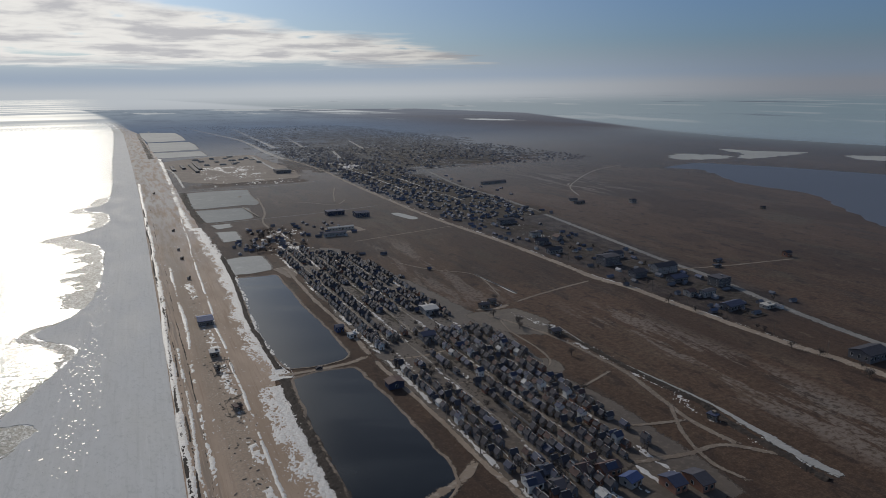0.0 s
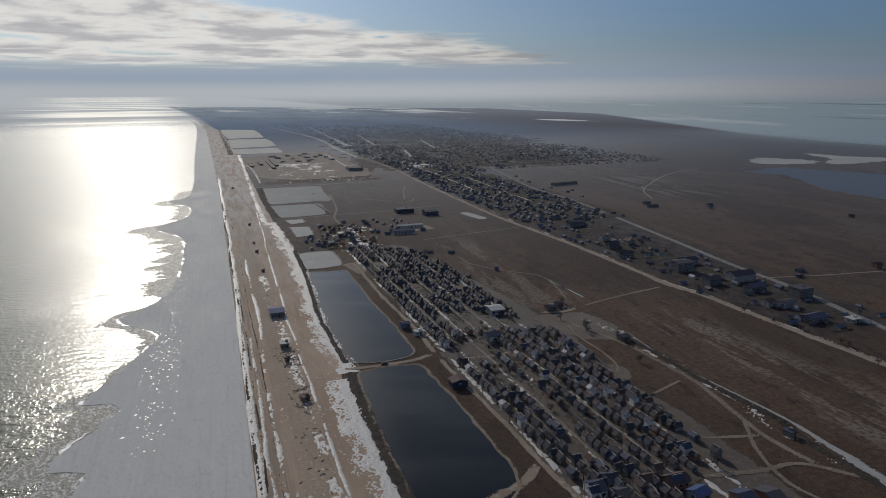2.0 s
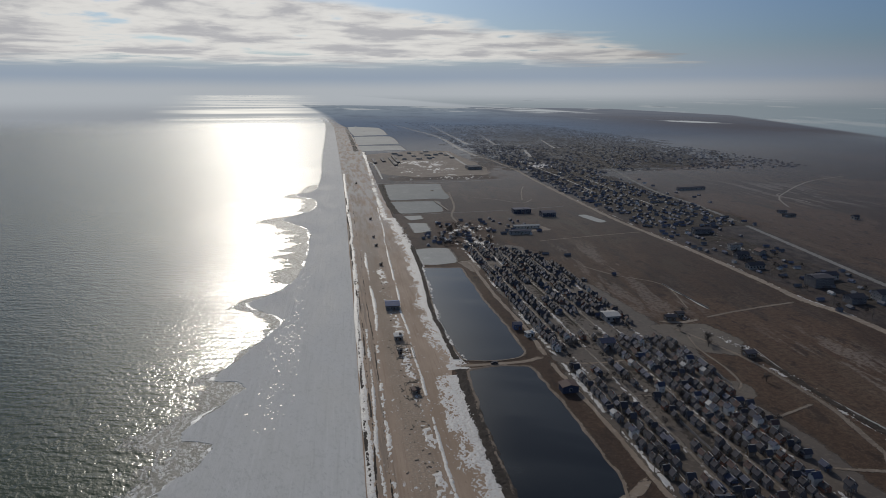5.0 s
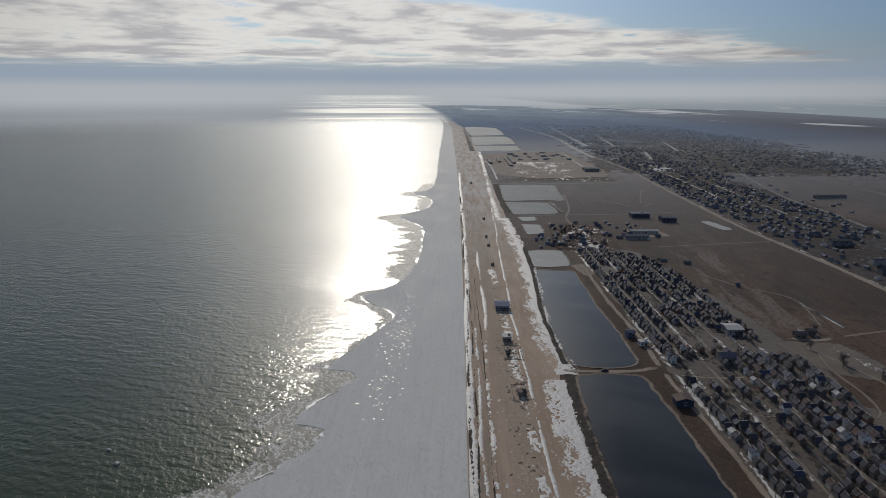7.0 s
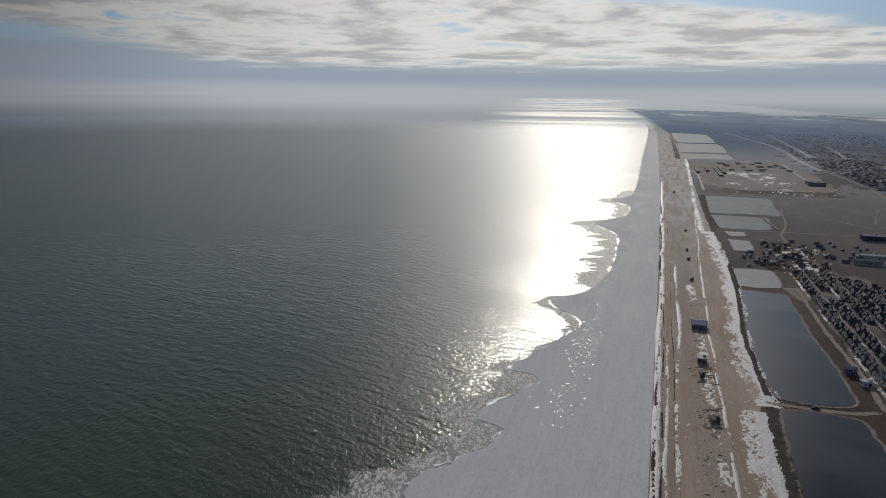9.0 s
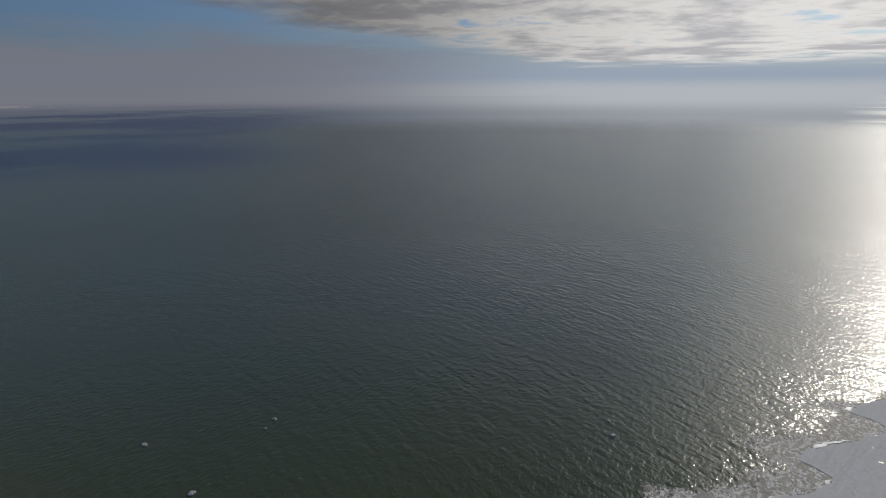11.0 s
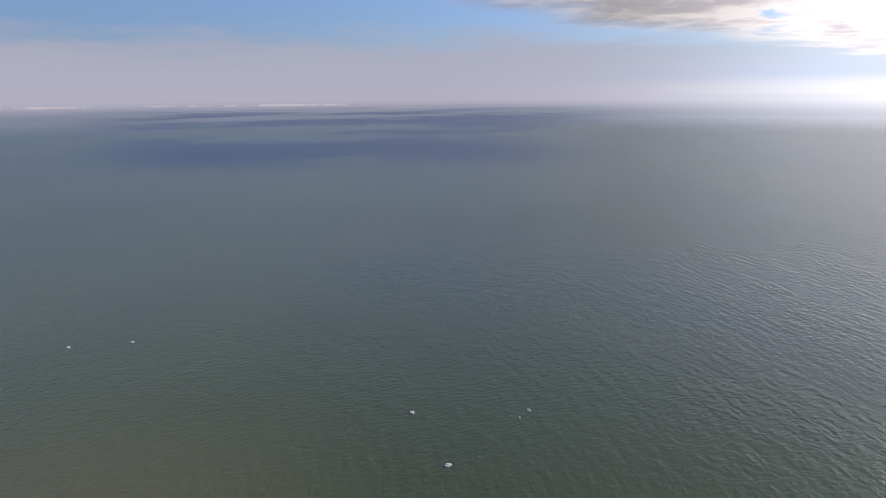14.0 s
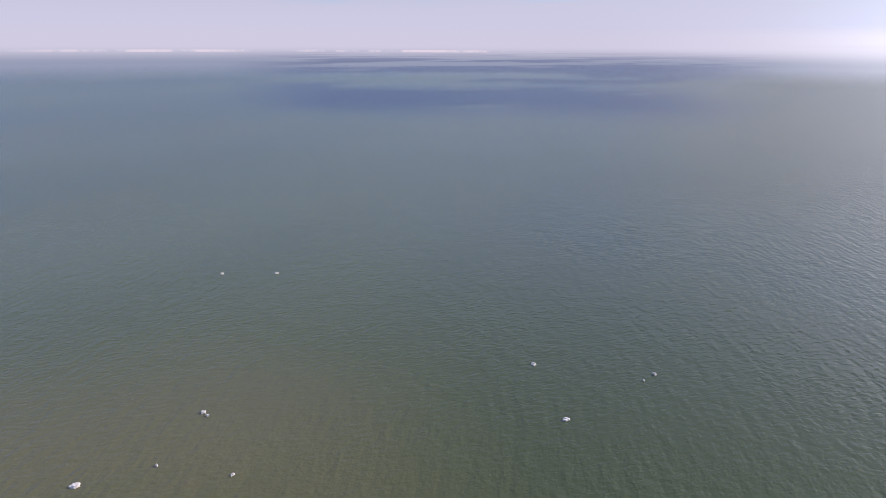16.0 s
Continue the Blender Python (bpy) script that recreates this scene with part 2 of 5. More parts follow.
def mat_land():
    m, tree, p, (node, calc, step, mix, noise_of) = material("dry_steppe")
    big = noise_of(p, 0.004, 6, 0.6, (1, 0.45, 1))
    streak = noise_of(p, 0.04, 8, 0.66, (1, 0.13, 1), -3)
    fine = noise_of(p, 0.35, 5, 0.65)
    c = mix(step(big, 0.35, 0.65), (0.060, 0.033, 0.022), (0.097, 0.055, 0.037))
    c = mix(step(streak, 0.52, 0.68, 0, 0.8), c, (0.112, 0.078, 0.056))
    c = mix(step(streak, 0.48, 0.34, 0, 0.8), c, (0.040, 0.030, 0.028))
    c = mix(step(noise_of(p, 0.012, 7, 0.62, (1, 0.5, 1)), 0.56, 0.68, 0, 0.6), c, (0.086, 0.076, 0.056))
    c = mix(step(fine, 0.3, 0.75), mix(0.5, c, (0.03, 0.024, 0.018)), mix(0.15, c, (0.22, 0.17, 0.12)))
    clump = noise_of(p, 1.1, 4, 0.62)
    plots = noise_of(p, 0.0075, 3, 0.5, (1, 0.55, 1), -14)
    c = mix(step(plots, 0.50, 0.54, 0, 0.45), c, (0.034, 0.022, 0.018))
    scrub = noise_of(p, 0.11, 7, 0.68, (1, 0.45, 1), -8)
    c = mix(step(scrub, 0.54, 0.64, 0, 0.7), c, (0.026, 0.019, 0.017))
    c = mix(step(scrub, 0.40, 0.30, 0, 0.5), c, (0.135, 0.10, 0.075))
    c = mix(step(clump, 0.50, 0.66, 0, 0.5), c, (0.032, 0.025, 0.023))
    c = mix(step(clump, 0.46, 0.32, 0, 0.25), c, (0.16, 0.115, 0.09))
    # pale salt in the low ground, worn soil round the tracks
    x, y, z = node("ShaderNodeSeparateXYZ", i_0=p).outputs
    salt = noise_of(p, 0.05, 8, 0.7, (1, 0.16, 1), -5)
    wide = noise_of(p, 0.008, 5, 0.6, (1, 0.4, 1), -5)
    flat = calc("MULTIPLY", calc("MULTIPLY", step(x, 256, 272), step(x, 322, 300)), calc("MULTIPLY", step(y, 100, 160), step(y, 400, 340)))
    farm = calc("MULTIPLY", calc("MULTIPLY", step(x, 590, 660), step(x, 800, 720)), calc("MULTIPLY", step(y, 760, 840), step(y, 1120, 1000)))
    worn = calc("MULTIPLY", calc("MULTIPLY", step(x, 200, 206), step(x, 262, 252)), calc("MULTIPLY", step(y, 400, 430), step(y, 680, 600)))
    where = calc("ADD", calc("ADD", flat, farm), calc("MULTIPLY", worn, 0.8), clamp=True)
    where = calc("ADD", where, calc("MULTIPLY", step(wide, 0.58, 0.70), 0.25), clamp=True)
    c = mix(calc("MULTIPLY", step(salt, 0.50, 0.545), calc("MULTIPLY", where, step(noise_of(p, 0.35, 5, 0.6), 0.36, 0.56, 0.10, 0.55))), c, (0.205, 0.172, 0.148))
    # dark trodden gardens under the village
    east = calc("ADD", calc("ADD", 396.0, calc("MULTIPLY", y, 0.115)), step(y, 1150, 1500, 0, 400))
    garden = calc("MULTIPLY", calc("MULTIPLY", step(x, 346, 358), step(calc("SUBTRACT", east, x), -8, 12)), calc("MULTIPLY", step(y, 280, 320), step(y, 3500, 3100)))
    c = mix(calc("MULTIPLY", garden, step(noise_of(p, 0.06, 6, 0.65), 0.30, 0.55, 0.55, 0.95)), c, mix(step(scrub, 0.40, 0.60), (0.060, 0.048, 0.044), (0.026, 0.021, 0.021)))
    # the fade and the bluish sheen imitate distance haze
    return finish(m, tree, node, c, 0.95, fine, 0.5, 0.4, gone=land_haze(node, calc, step, p), Sheen_Weight=0.12, Sheen_Roughness=0.2, Sheen_Tint=(0.70, 0.80, 1.0, 1), Specular_IOR_Level=0.12)


def mat_ground(name, a, b, c2, scale=0.3, sheen=0.05, rough=0.95, stretch=(1, 1, 1), spec=0.3, air=None):
    """Bare ground of any kind; where a mesh carries 'fade', it frays out into what lies under it."""
    m, tree, p, (node, calc, step, mix, noise_of) = material(name)
    n1, n2 = noise_of(p, scale, 6, 0.62, stretch), noise_of(p, scale * 0.13, 4, 0.6, stretch)
    n3 = noise_of(p, scale * 5, 4, 0.6)
    c = mix(step(n2, 0.35, 0.65), a, b)
    c = mix(step(n1, 0.5, 0.72), c, c2)
    c = mix(step(n3, 0.25, 0.8, 0.0, 0.35), c, mix(0.5, c, (0.02, 0.016, 0.012)))
    rim = node("ShaderNodeAttribute")
    rim.attribute_name = "fade"
    edge = rim.outputs["Fac"]
    fray = calc("MULTIPLY", calc("SUBTRACT", calc("ADD", calc("MULTIPLY", n1, 0.5), calc("MULTIPLY", noise_of(p, 0.9, 4, 0.6), 0.5)), 0.5), calc("MULTIPLY", calc("MINIMUM", calc("MULTIPLY", edge, 3.0), 1.0), 2.4))
    gone = step(calc("ADD", edge, fray), 0.30, 0.66)
    if air:
        gone = calc("MAXIMUM", gone, air(node, calc, step, p))
    return finish(m, tree, node, c, rough, n1, 0.5, 0.25, gone=gone, Sheen_Weight=sheen, Sheen_Roughness=0.5, Specular_IOR_Level=spec)


def mat_sand():
    m, tree, p, (node, calc, step, mix, noise_of) = material("beach_sand")
    n1 = noise_of(p, 0.05, 6, 0.6, (1, 0.25, 1))
    n2 = noise_of(p, 0.6, 6, 0.65, (1, 0.5, 1))
    tracks = noise_of(p, 0.9, 5, 0.6, (1, 0.02, 1), -1.0)
    c = mix(step(n1, 0.35, 0.68), (0.255, 0.184, 0.130), (0.338, 0.252, 0.186))
    c = mix(step(tracks, 0.50, 0.68, 0, 0.45), c, (0.215, 0.142, 0.095))
    c = mix(step(n2, 0.62, 0.72, 0, 0.8), c, (0.20, 0.14, 0.10))
    x, y, z = node("ShaderNodeSeparateXYZ", i_0=p).outputs
    belt = calc("MULTIPLY", step(x, 23, 30), step(x, 43, 37))      # trampled, littered strip
    mottle = noise_of(p, 0.8, 7, 0.7)
    c = mix(calc("MULTIPLY", belt, step(mottle, 0.42, 0.60, 0.15, 0.75)), c, (0.205, 0.165, 0.125))
    c = mix(calc("MULTIPLY", calc("MULTIPLY", belt, step(y, 520, 300)), step(noise_of(p, 0.75, 5, 0.6, (1.2, 0.6, 1)), 0.62, 0.67, 0, 0.75)), c, (0.50, 0.48, 0.46))
    foot = calc("MULTIPLY", step(x, 24, 19), step(noise_of(p, 0.8, 5, 0.6, (1, 0.03, 1), 0.8), 0.46, 0.60, 0, 0.65))
    c = mix(foot, c, (0.16, 0.13, 0.105))
    c = mix(calc("MULTIPLY", step(y, 420, 1100, 0, 0.85), step(noise_of(p, 0.12, 6, 0.65, (1, 0.1, 1)), 0.35, 0.6)), c, (0.40, 0.375, 0.355))   # paler and greyer in streaks further up the spit
    flecks = noise_of(p, 0.45, 6, 0.62, (1, 0.5, 1))
    where = noise_of(p, 0.045, 4, 0.6, (1, 0.4, 1))
    snow = calc("MULTIPLY", step(flecks, 0.60, 0.66), step(where, 0.5, 0.6))
    c = mix(snow, c, (0.55, 0.54, 0.54))
    return finish(m, tree, node, c, 0.9, n2, 0.5, 0.3, gone=far_fade(node, calc, step, p, 2600.0), Specular_IOR_Level=0.35)


def mat_snow():
    m, tree, p, (node, calc, step, mix, noise_of) = material("old_snow")
    n1, n2 = noise_of(p, 0.7, 6, 0.65), noise_of(p, 2.6, 4, 0.6)
    c = mix(step(n1, 0.45, 0.75), (0.44, 0.43, 0.42), (0.33, 0.29, 0.255))
    c = mix(step(n2, 0.56, 0.70, 0, 0.8), c, (0.26, 0.21, 0.165))
    return finish(m, tree, node, c, 0.6, n2, 0.5, 0.15, Specular_IOR_Level=0.4)


def mat_ice():
    m, tree, p, (node, calc, step, mix, noise_of) = material("shore_ice")
    n1 = noise_of(p, 0.05, 6, 0.6, (1, 0.35, 1))
    n2 = noise_of(p, 0.5, 7, 0.65, (1, 0.6, 1))
    n3 = noise_of(p, 0.35, 6, 0.62, (1, 0.12, 1), 8)
    n4 = noise_of(p, 2.0, 4, 0.6)
    c = mix(step(n1, 0.3, 0.7), (0.435, 0.43, 0.415), (0.50, 0.495, 0.48))
    c = mix(step(n2, 0.50, 0.70, 0, 0.5), c, (0.34, 0.335, 0.325))
    c = mix(step(n3, 0.58, 0.7, 0, 0.35), c, (0.50, 0.495, 0.485))
    lines = noise_of(p, 0.55, 6, 0.62, (1, 0.035, 1), -1.5)          # frozen swash lines along the shore
    wrinkle = noise_of(p, 0.8, 5, 0.62, (1, 0.25, 1), 25)
    c = mix(step(lines, 0.54, 0.66, 0, 0.28), c, (0.32, 0.31, 0.30))
    c = mix(step(lines, 0.44, 0.34, 0, 0.35), c, (0.54, 0.535, 0.525))
    c = mix(step(wrinkle, 0.56, 0.70, 0, 0.5), c, (0.33, 0.325, 0.315))
    relief = calc("ADD", calc("ADD", n2, calc("MULTIPLY", n4, 0.3)), calc("ADD", calc("MULTIPLY", lines, 0.8), calc("MULTIPLY", wrinkle, 0.6)))
    return finish(m, tree, node, c, step(n1, 0.3, 0.7, 0.75, 0.9), relief, 0.6, 0.3, gone=far_fade(node, calc, step, p, 2600.0), Specular_IOR_Level=0.2)


def mat_water(name, deep, silt, rough, wave, length, strength, turn=73):
    m, tree, p, (node, calc, step, mix, noise_of) = material(name)
    w1 = noise_of(p, 1.0 / length, 2, 0.45, (1, 0.28, 1), turn, 0.15)
    w2 = noise_of(p, 2.2 / length, 2, 0.5, (1, 0.6, 1), turn - 50, 0.1)
    w4 = noise_of(p, 6.0 / length, 3, 0.6, (1, 0.6, 1), turn + 8)
    gust = step(noise_of(p, 0.011, 4, 0.6, (1, 0.5, 1), turn), 0.34, 0.66, 0.75, 1.15)
    h = calc("ADD", calc("MULTIPLY", w1, 0.60), calc("ADD", calc("MULTIPLY", w2, 0.50), calc("MULTIPLY", w4, 0.06)))
    h = calc("MULTIPLY", h, gust)
    w3 = noise_of(p, 0.0022, 2, 0.5, (1, 0.3, 1), 60)
    c = mix(step(w3, 0.35, 0.7), deep, silt)
    if name == "pond_water":
        skin = step(noise_of(p, 0.018, 4, 0.55, (1, 0.35, 1), 62, 0.8), 0.50, 0.66)
        c = mix(calc("MULTIPLY", skin, 0.6), c, (0.018, 0.022, 0.026))
        rough = calc("ADD", rough, calc("MULTIPLY", skin, 0.12))
    if name != "sea_water":
        return finish(m, tree, node, c, rough, h, strength, wave, IOR=1.333, Specular_IOR_Level=0.34 if name == "pond_water" else 0.5)
    # a pale sand shoal close inshore
    x, y, z = node("ShaderNodeSeparateXYZ", i_0=p).outputs
    shoal = calc("MULTIPLY", calc("MULTIPLY", step(x, -400.0, -230.0), step(y, 90.0, -50.0)), step(noise_of(p, 0.009, 4, 0.55, (1, 0.5, 1), 20), 0.30, 0.58, 0.25, 0.8))
    c = mix(shoal, c, (0.074, 0.070, 0.034))
    # cloud shadow painted blue on the far water; ripples too small to tell apart blur the mirror with the distance
    far = far_fade(node, calc, step, p, 1250.0, 1800.0)
    blue = calc("MULTIPLY", cloud_shade(node, calc, step, noise_of, p), far)
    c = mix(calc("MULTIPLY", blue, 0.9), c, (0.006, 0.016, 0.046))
    rough = step(far_fade(node, calc, step, p, 200.0, 1000.0), 0.0, 1.0, rough * 0.68, rough)
    return finish(m, tree, node, c, rough, h, strength, wave, gone=far_fade(node, calc, step, p, 2700.0), IOR=1.333, Specular_IOR_Level=calc("SUBTRACT", 0.5, calc("MULTIPLY", blue, 0.32)))


def mat_slush():
    """Thin grey slush: it thins out to open water with its 'reach', and carries swirls of white foam."""
    m, tree, p, (node, calc, step, mix, noise_of) = material("grey_slush")
    reach = node("ShaderNodeAttribute")
    reach.attribute_name = "reach"
    far = reach.outputs["Fac"]
    n1 = noise_of(p, 0.9, 6, 0.65, (1, 0.6, 1), 30, 0.4)
    n2 = noise_of(p, 0.22, 5, 0.6, (1, 0.45, 1), 20, 0.8)
    swirl = calc("ABSOLUTE", calc("SUBTRACT", noise_of(p, 0.16, 5, 0.6, (1, 0.5, 1), 15, 1.2), 0.5))
    c = mix(step(n1, 0.38, 0.64), (0.14, 0.132, 0.108), (0.26, 0.25, 0.22))
    c = mix(step(n2, 0.5, 0.7, 0, 0.5), c, (0.075, 0.072, 0.058))
    foam = calc("MULTIPLY", step(swirl, 0.075, 0.015), step(n1, 0.40, 0.58))
    c = mix(calc("MULTIPLY", foam, 0.85), c, (0.55, 0.55, 0.53))
    b = node("ShaderNodeBsdfPrincipled", i_Base_Color=c, i_Roughness=0.62)
    b.inputs["Specular IOR Level"].default_value = 0.3
    relief = node("ShaderNodeBump", i_Strength=0.7, i_Distance=0.6, i_Height=calc("ADD", n1, calc("MULTIPLY", n2, 1.5)))
    tree.links.new(relief.outputs[0], b.inputs["Normal"])
    edge = calc("SUBTRACT", calc("ADD", calc("MULTIPLY", n2, 1.3), calc("MULTIPLY", n1, 0.7)), calc("MULTIPLY", far, 1.15))
    both = node("ShaderNodeMixShader", i_0=step(edge, 0.05, 0.32))
    tree.links.new(node("ShaderNodeBsdfTransparent").outputs[0], both.inputs[1])
    tree.links.new(b.outputs[0], both.inputs[2])
    tree.links.new(both.outputs[0], node("ShaderNodeOutputMaterial").inputs[0])


def mat_plain(name, color, rough=0.7, spread=0.25, metal=0.0, grime=(0.05, 0.045, 0.04), spec=0.5, air=None):
    m, tree, p, (node, calc, step, mix, noise_of) = material(name)
    n1, n2 = noise_of(p, 0.9, 5, 0.6), noise_of(p, 6.0, 3, 0.6)
    rnd = calc("FRACT", calc("ADD", node("ShaderNodeObjectInfo").outputs["Random"], node("ShaderNodeNewGeometry").outputs["Random Per Island"]))
    c = mix(calc("MULTIPLY", rnd, spread), color, [v * 0.45 for v in color])
    c = mix(step(n1, 0.52, 0.8, 0, 0.55), c, grime)
    return finish(m, tree, node, c, step(n1, 0.3, 0.7, rough - 0.1, min(1, rough + 0.1)), n2, 0.25, 0.02, gone=air(node, calc, step, p) if air else None, Metallic=metal, Specular_IOR_Level=spec)


mat_land()
mat_sand()
mat_snow()
mat_ice()
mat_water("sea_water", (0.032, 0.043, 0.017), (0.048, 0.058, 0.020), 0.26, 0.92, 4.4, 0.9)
mat_water("pond_water", (0.006, 0.008, 0.011), (0.010, 0.013, 0.016), 0.11, 0.05, 3.0, 0.2)
mat_water("lake_water", (0.080, 0.084, 0.10), (0.085, 0.090, 0.108), 0.45, 0.1, 4.0, 0.3)
mat_ground("pond_ice", (0.28, 0.285, 0.275), (0.32, 0.325, 0.31), (0.36, 0.36, 0.35), 0.08, 0.0, 0.85)
mat_ground("lagoon_ice", (0.23, 0.295, 0.34), (0.27, 0.33, 0.375), (0.36, 0.405, 0.435), 0.006, 0.0, 0.7, (1, 0.3, 1), 0.3, land_haze)
mat_slush()
mat_ground("dirt_road", (0.165, 0.122, 0.088), (0.215, 0.165, 0.122), (0.31, 0.26, 0.215), 0.25, 0.1, air=land_haze)
mat_ground("worn_path", (0.12, 0.09, 0.068), (0.165, 0.13, 0.10), (0.24, 0.20, 0.165), 0.4, 0.05)
mat_ground("asphalt", (0.10, 0.095, 0.09), (0.14, 0.13, 0.12), (0.19, 0.18, 0.17), 0.2, 0.1, air=land_haze)
mat_ground("bank_soil", (0.075, 0.055, 0.042), (0.11, 0.085, 0.062), (0.05, 0.04, 0.03), 0.5, 0.15)
mat_ground("sandy_edge", (0.135, 0.10, 0.072), (0.185, 0.14, 0.105), (0.10, 0.075, 0.055), 0.4, 0.1)
mat_ground("tan_soil", (0.072, 0.055, 0.042), (0.105, 0.082, 0.062), (0.05, 0.038, 0.03), 0.35, 0.1)
mat_ground("yard_soil", (0.044, 0.030, 0.022), (0.062, 0.044, 0.032), (0.100, 0.076, 0.056), 0.35, 0.15)
mat_ground("reed_scrub", (0.026, 0.020, 0.017), (0.042, 0.032, 0.026), (0.016, 0.013, 0.012), 0.8, 0.0, air=land_haze)
mat_plain("wall_plaster", (0.62, 0.56, 0.48), 0.9, 0.6)
mat_plain("wall_grey", (0.35, 0.33, 0.315), 0.9, 0.7)
mat_plain("wall_white", (0.74, 0.72, 0.68), 0.8, 0.3)
mat_plain("wall_dark", (0.155, 0.15, 0.158), 0.9, 0.6)
mat_plain("wall_brick", (0.30, 0.15, 0.10), 0.85, 0.4)
mat_plain("roof_slate", (0.062, 0.060, 0.072), 0.8, 0.7, spec=0.2)
mat_plain("roof_brown", (0.10, 0.065, 0.06), 0.8, 0.5, spec=0.2)
mat_plain("roof_blue", (0.052, 0.060, 0.098), 0.75, 0.5, spec=0.2)
mat_plain("roof_pale", (0.40, 0.39, 0.38), 0.8, 0.4, spec=0.2)
mat_plain("roof_weathered", (0.06, 0.068, 0.092), 0.8, 0.6, spec=0.2)
# the village's walls and roofs: haze put into paler, bluer colours and transparency
mat_plain("village_wall", (0.29, 0.30, 0.34), 0.9, 0.6, air=house_haze)
mat_plain("village_dark_wall", (0.16, 0.16, 0.18), 0.9, 0.6, air=house_haze)
mat_plain("village_white_wall", (0.70, 0.69, 0.67), 0.8, 0.3, air=house_haze)
mat_plain("village_roof", (0.14, 0.15, 0.18), 0.8, 0.6, spec=0.2, air=house_haze)
mat_plain("village_blue_roof", (0.10, 0.118, 0.185), 0.8, 0.6, spec=0.2, air=house_haze)
mat_plain("village_pale_roof", (0.42, 0.42, 0.43), 0.8, 0.4, spec=0.2, air=house_haze)
mat_plain("window_glass", (0.03, 0.035, 0.04), 0.15, 0.2)
mat_plain("door_wood", (0.15, 0.09, 0.055), 0.7, 0.6)
mat_plain("bright_blue", (0.05, 0.075, 0.17), 0.7, 0.2, spec=0.2)
mat_plain("weathered_wood", (0.20, 0.165, 0.13), 0.9, 0.5)
mat_plain("bare_twigs", (0.085, 0.07, 0.062), 0.95, 0.4)
mat_plain("concrete", (0.40, 0.38, 0.35), 0.9, 0.3)
mat_plain("dark_rubber", (0.02, 0.02, 0.02), 0.8, 0.1)

# ---------------------------------------------------------------- mesh tools


def value_noise(x, y, seed=0):
    x, y = np.asarray(x, float), np.asarray(y, float)
    xi, yi = np.floor(x).astype(np.int64), np.floor(y).astype(np.int64)
    fx, fy = x - xi, y - yi
    fx, fy = fx * fx * (3 - 2 * fx), fy * fy * (3 - 2 * fy)

    def cell(a, b):
        h = (a * 374761393 + b * 668265263 + seed * 974634777) & 0xFFFFFFFF
        h = ((h ^ (h >> 13)) * 1274126177) & 0xFFFFFFFF
        return ((h ^ (h >> 16)) & 0xFFFF) / 65535.0

    a, b, c, d = cell(xi, yi), cell(xi + 1, yi), cell(xi, yi + 1), cell(xi + 1, yi + 1)
    return (a + (b - a) * fx) * (1 - fy) + (c + (d - c) * fx) * fy


def fractal(x, y, scale, seed=0, octaves=4):
    total, amp, norm = 0.0, 1.0, 0.0
    for k in range(octaves):
        total = total + amp * value_noise(np.asarray(x) * scale * 2 ** k, np.asarray(y) * scale * 2 ** k, seed + 17 * k)
        norm += amp
        amp *= 0.5
    return total / norm


def mesh_object(name, verts, faces, mat, parent=None, smooth=False):
    me = bpy.data.meshes.new(name)
    me.from_pydata([tuple(v) for v in verts], [], faces)
    me.materials.append(MATS[mat])
    if smooth:
        me.shade_smooth()
    ob = new(name, me)
    if parent is not None:
        ob.parent = parent
    return ob


def part(name, bm, mat, parent, label=""):
    me = bpy.data.meshes.new(name)
    bm.to_mesh(me)
    bm.free()
    me.materials.append(MATS[mat])
    ob = new(name, me)
    ob.parent = parent
    return tagged(ob, label)


def box_into(bm, x0, x1, y0, y1, z0, z1):
    v = [bm.verts.new(c) for c in ((x0, y0, z0), (x1, y0, z0), (x1, y1, z0), (x0, y1, z0), (x0, y0, z1), (x1, y0, z1), (x1, y1, z1), (x0, y1, z1))]
    for f in ((3, 2, 1, 0), (4, 5, 6, 7), (0, 1, 5, 4), (1, 2, 6, 5), (2, 3, 7, 6), (3, 0, 4, 7)):
        bm.faces.new([v[i] for i in f])


def box(name, dims, mat, parent, label=""):
    bm = bmesh.new()
    box_into(bm, *dims)
    return part(name, bm, mat, parent, label)


def thing(name, label, category, x, y, z=0.0, turn=0.0, group=""):
    e = new(name)
    e.matrix_world = pose(x, y, z, 0, 0, turn)
    return tagged(e, label, category, group)


def smooth_line(points, pitch):
    """Catmull-Rom through the corners, one point about every pitch metres."""
    P = [np.array(p, float) for p in points]
    P = [2 * P[0] - P[1]] + P + [2 * P[-1] - P[-2]]
    out = []
    for a, b, c, d in zip(P, P[1:], P[2:], P[3:]):
        n = max(1, int(np.linalg.norm(c - b) / pitch))
        for k in range(n):
            t = k / n
            out.append(0.5 * (2 * b + (c - a) * t + (2 * a - 5 * b + 4 * c - d) * t * t + (3 * b - a - 3 * c + d) * t ** 3))
    out.append(P[-2])
    return np.array(out)


def fade_out(ob, values):
    """How far each vertex has frayed out into the ground under it."""
    ob.data.attributes.new("fade", "FLOAT", "POINT").data.foreach_set("value", values)


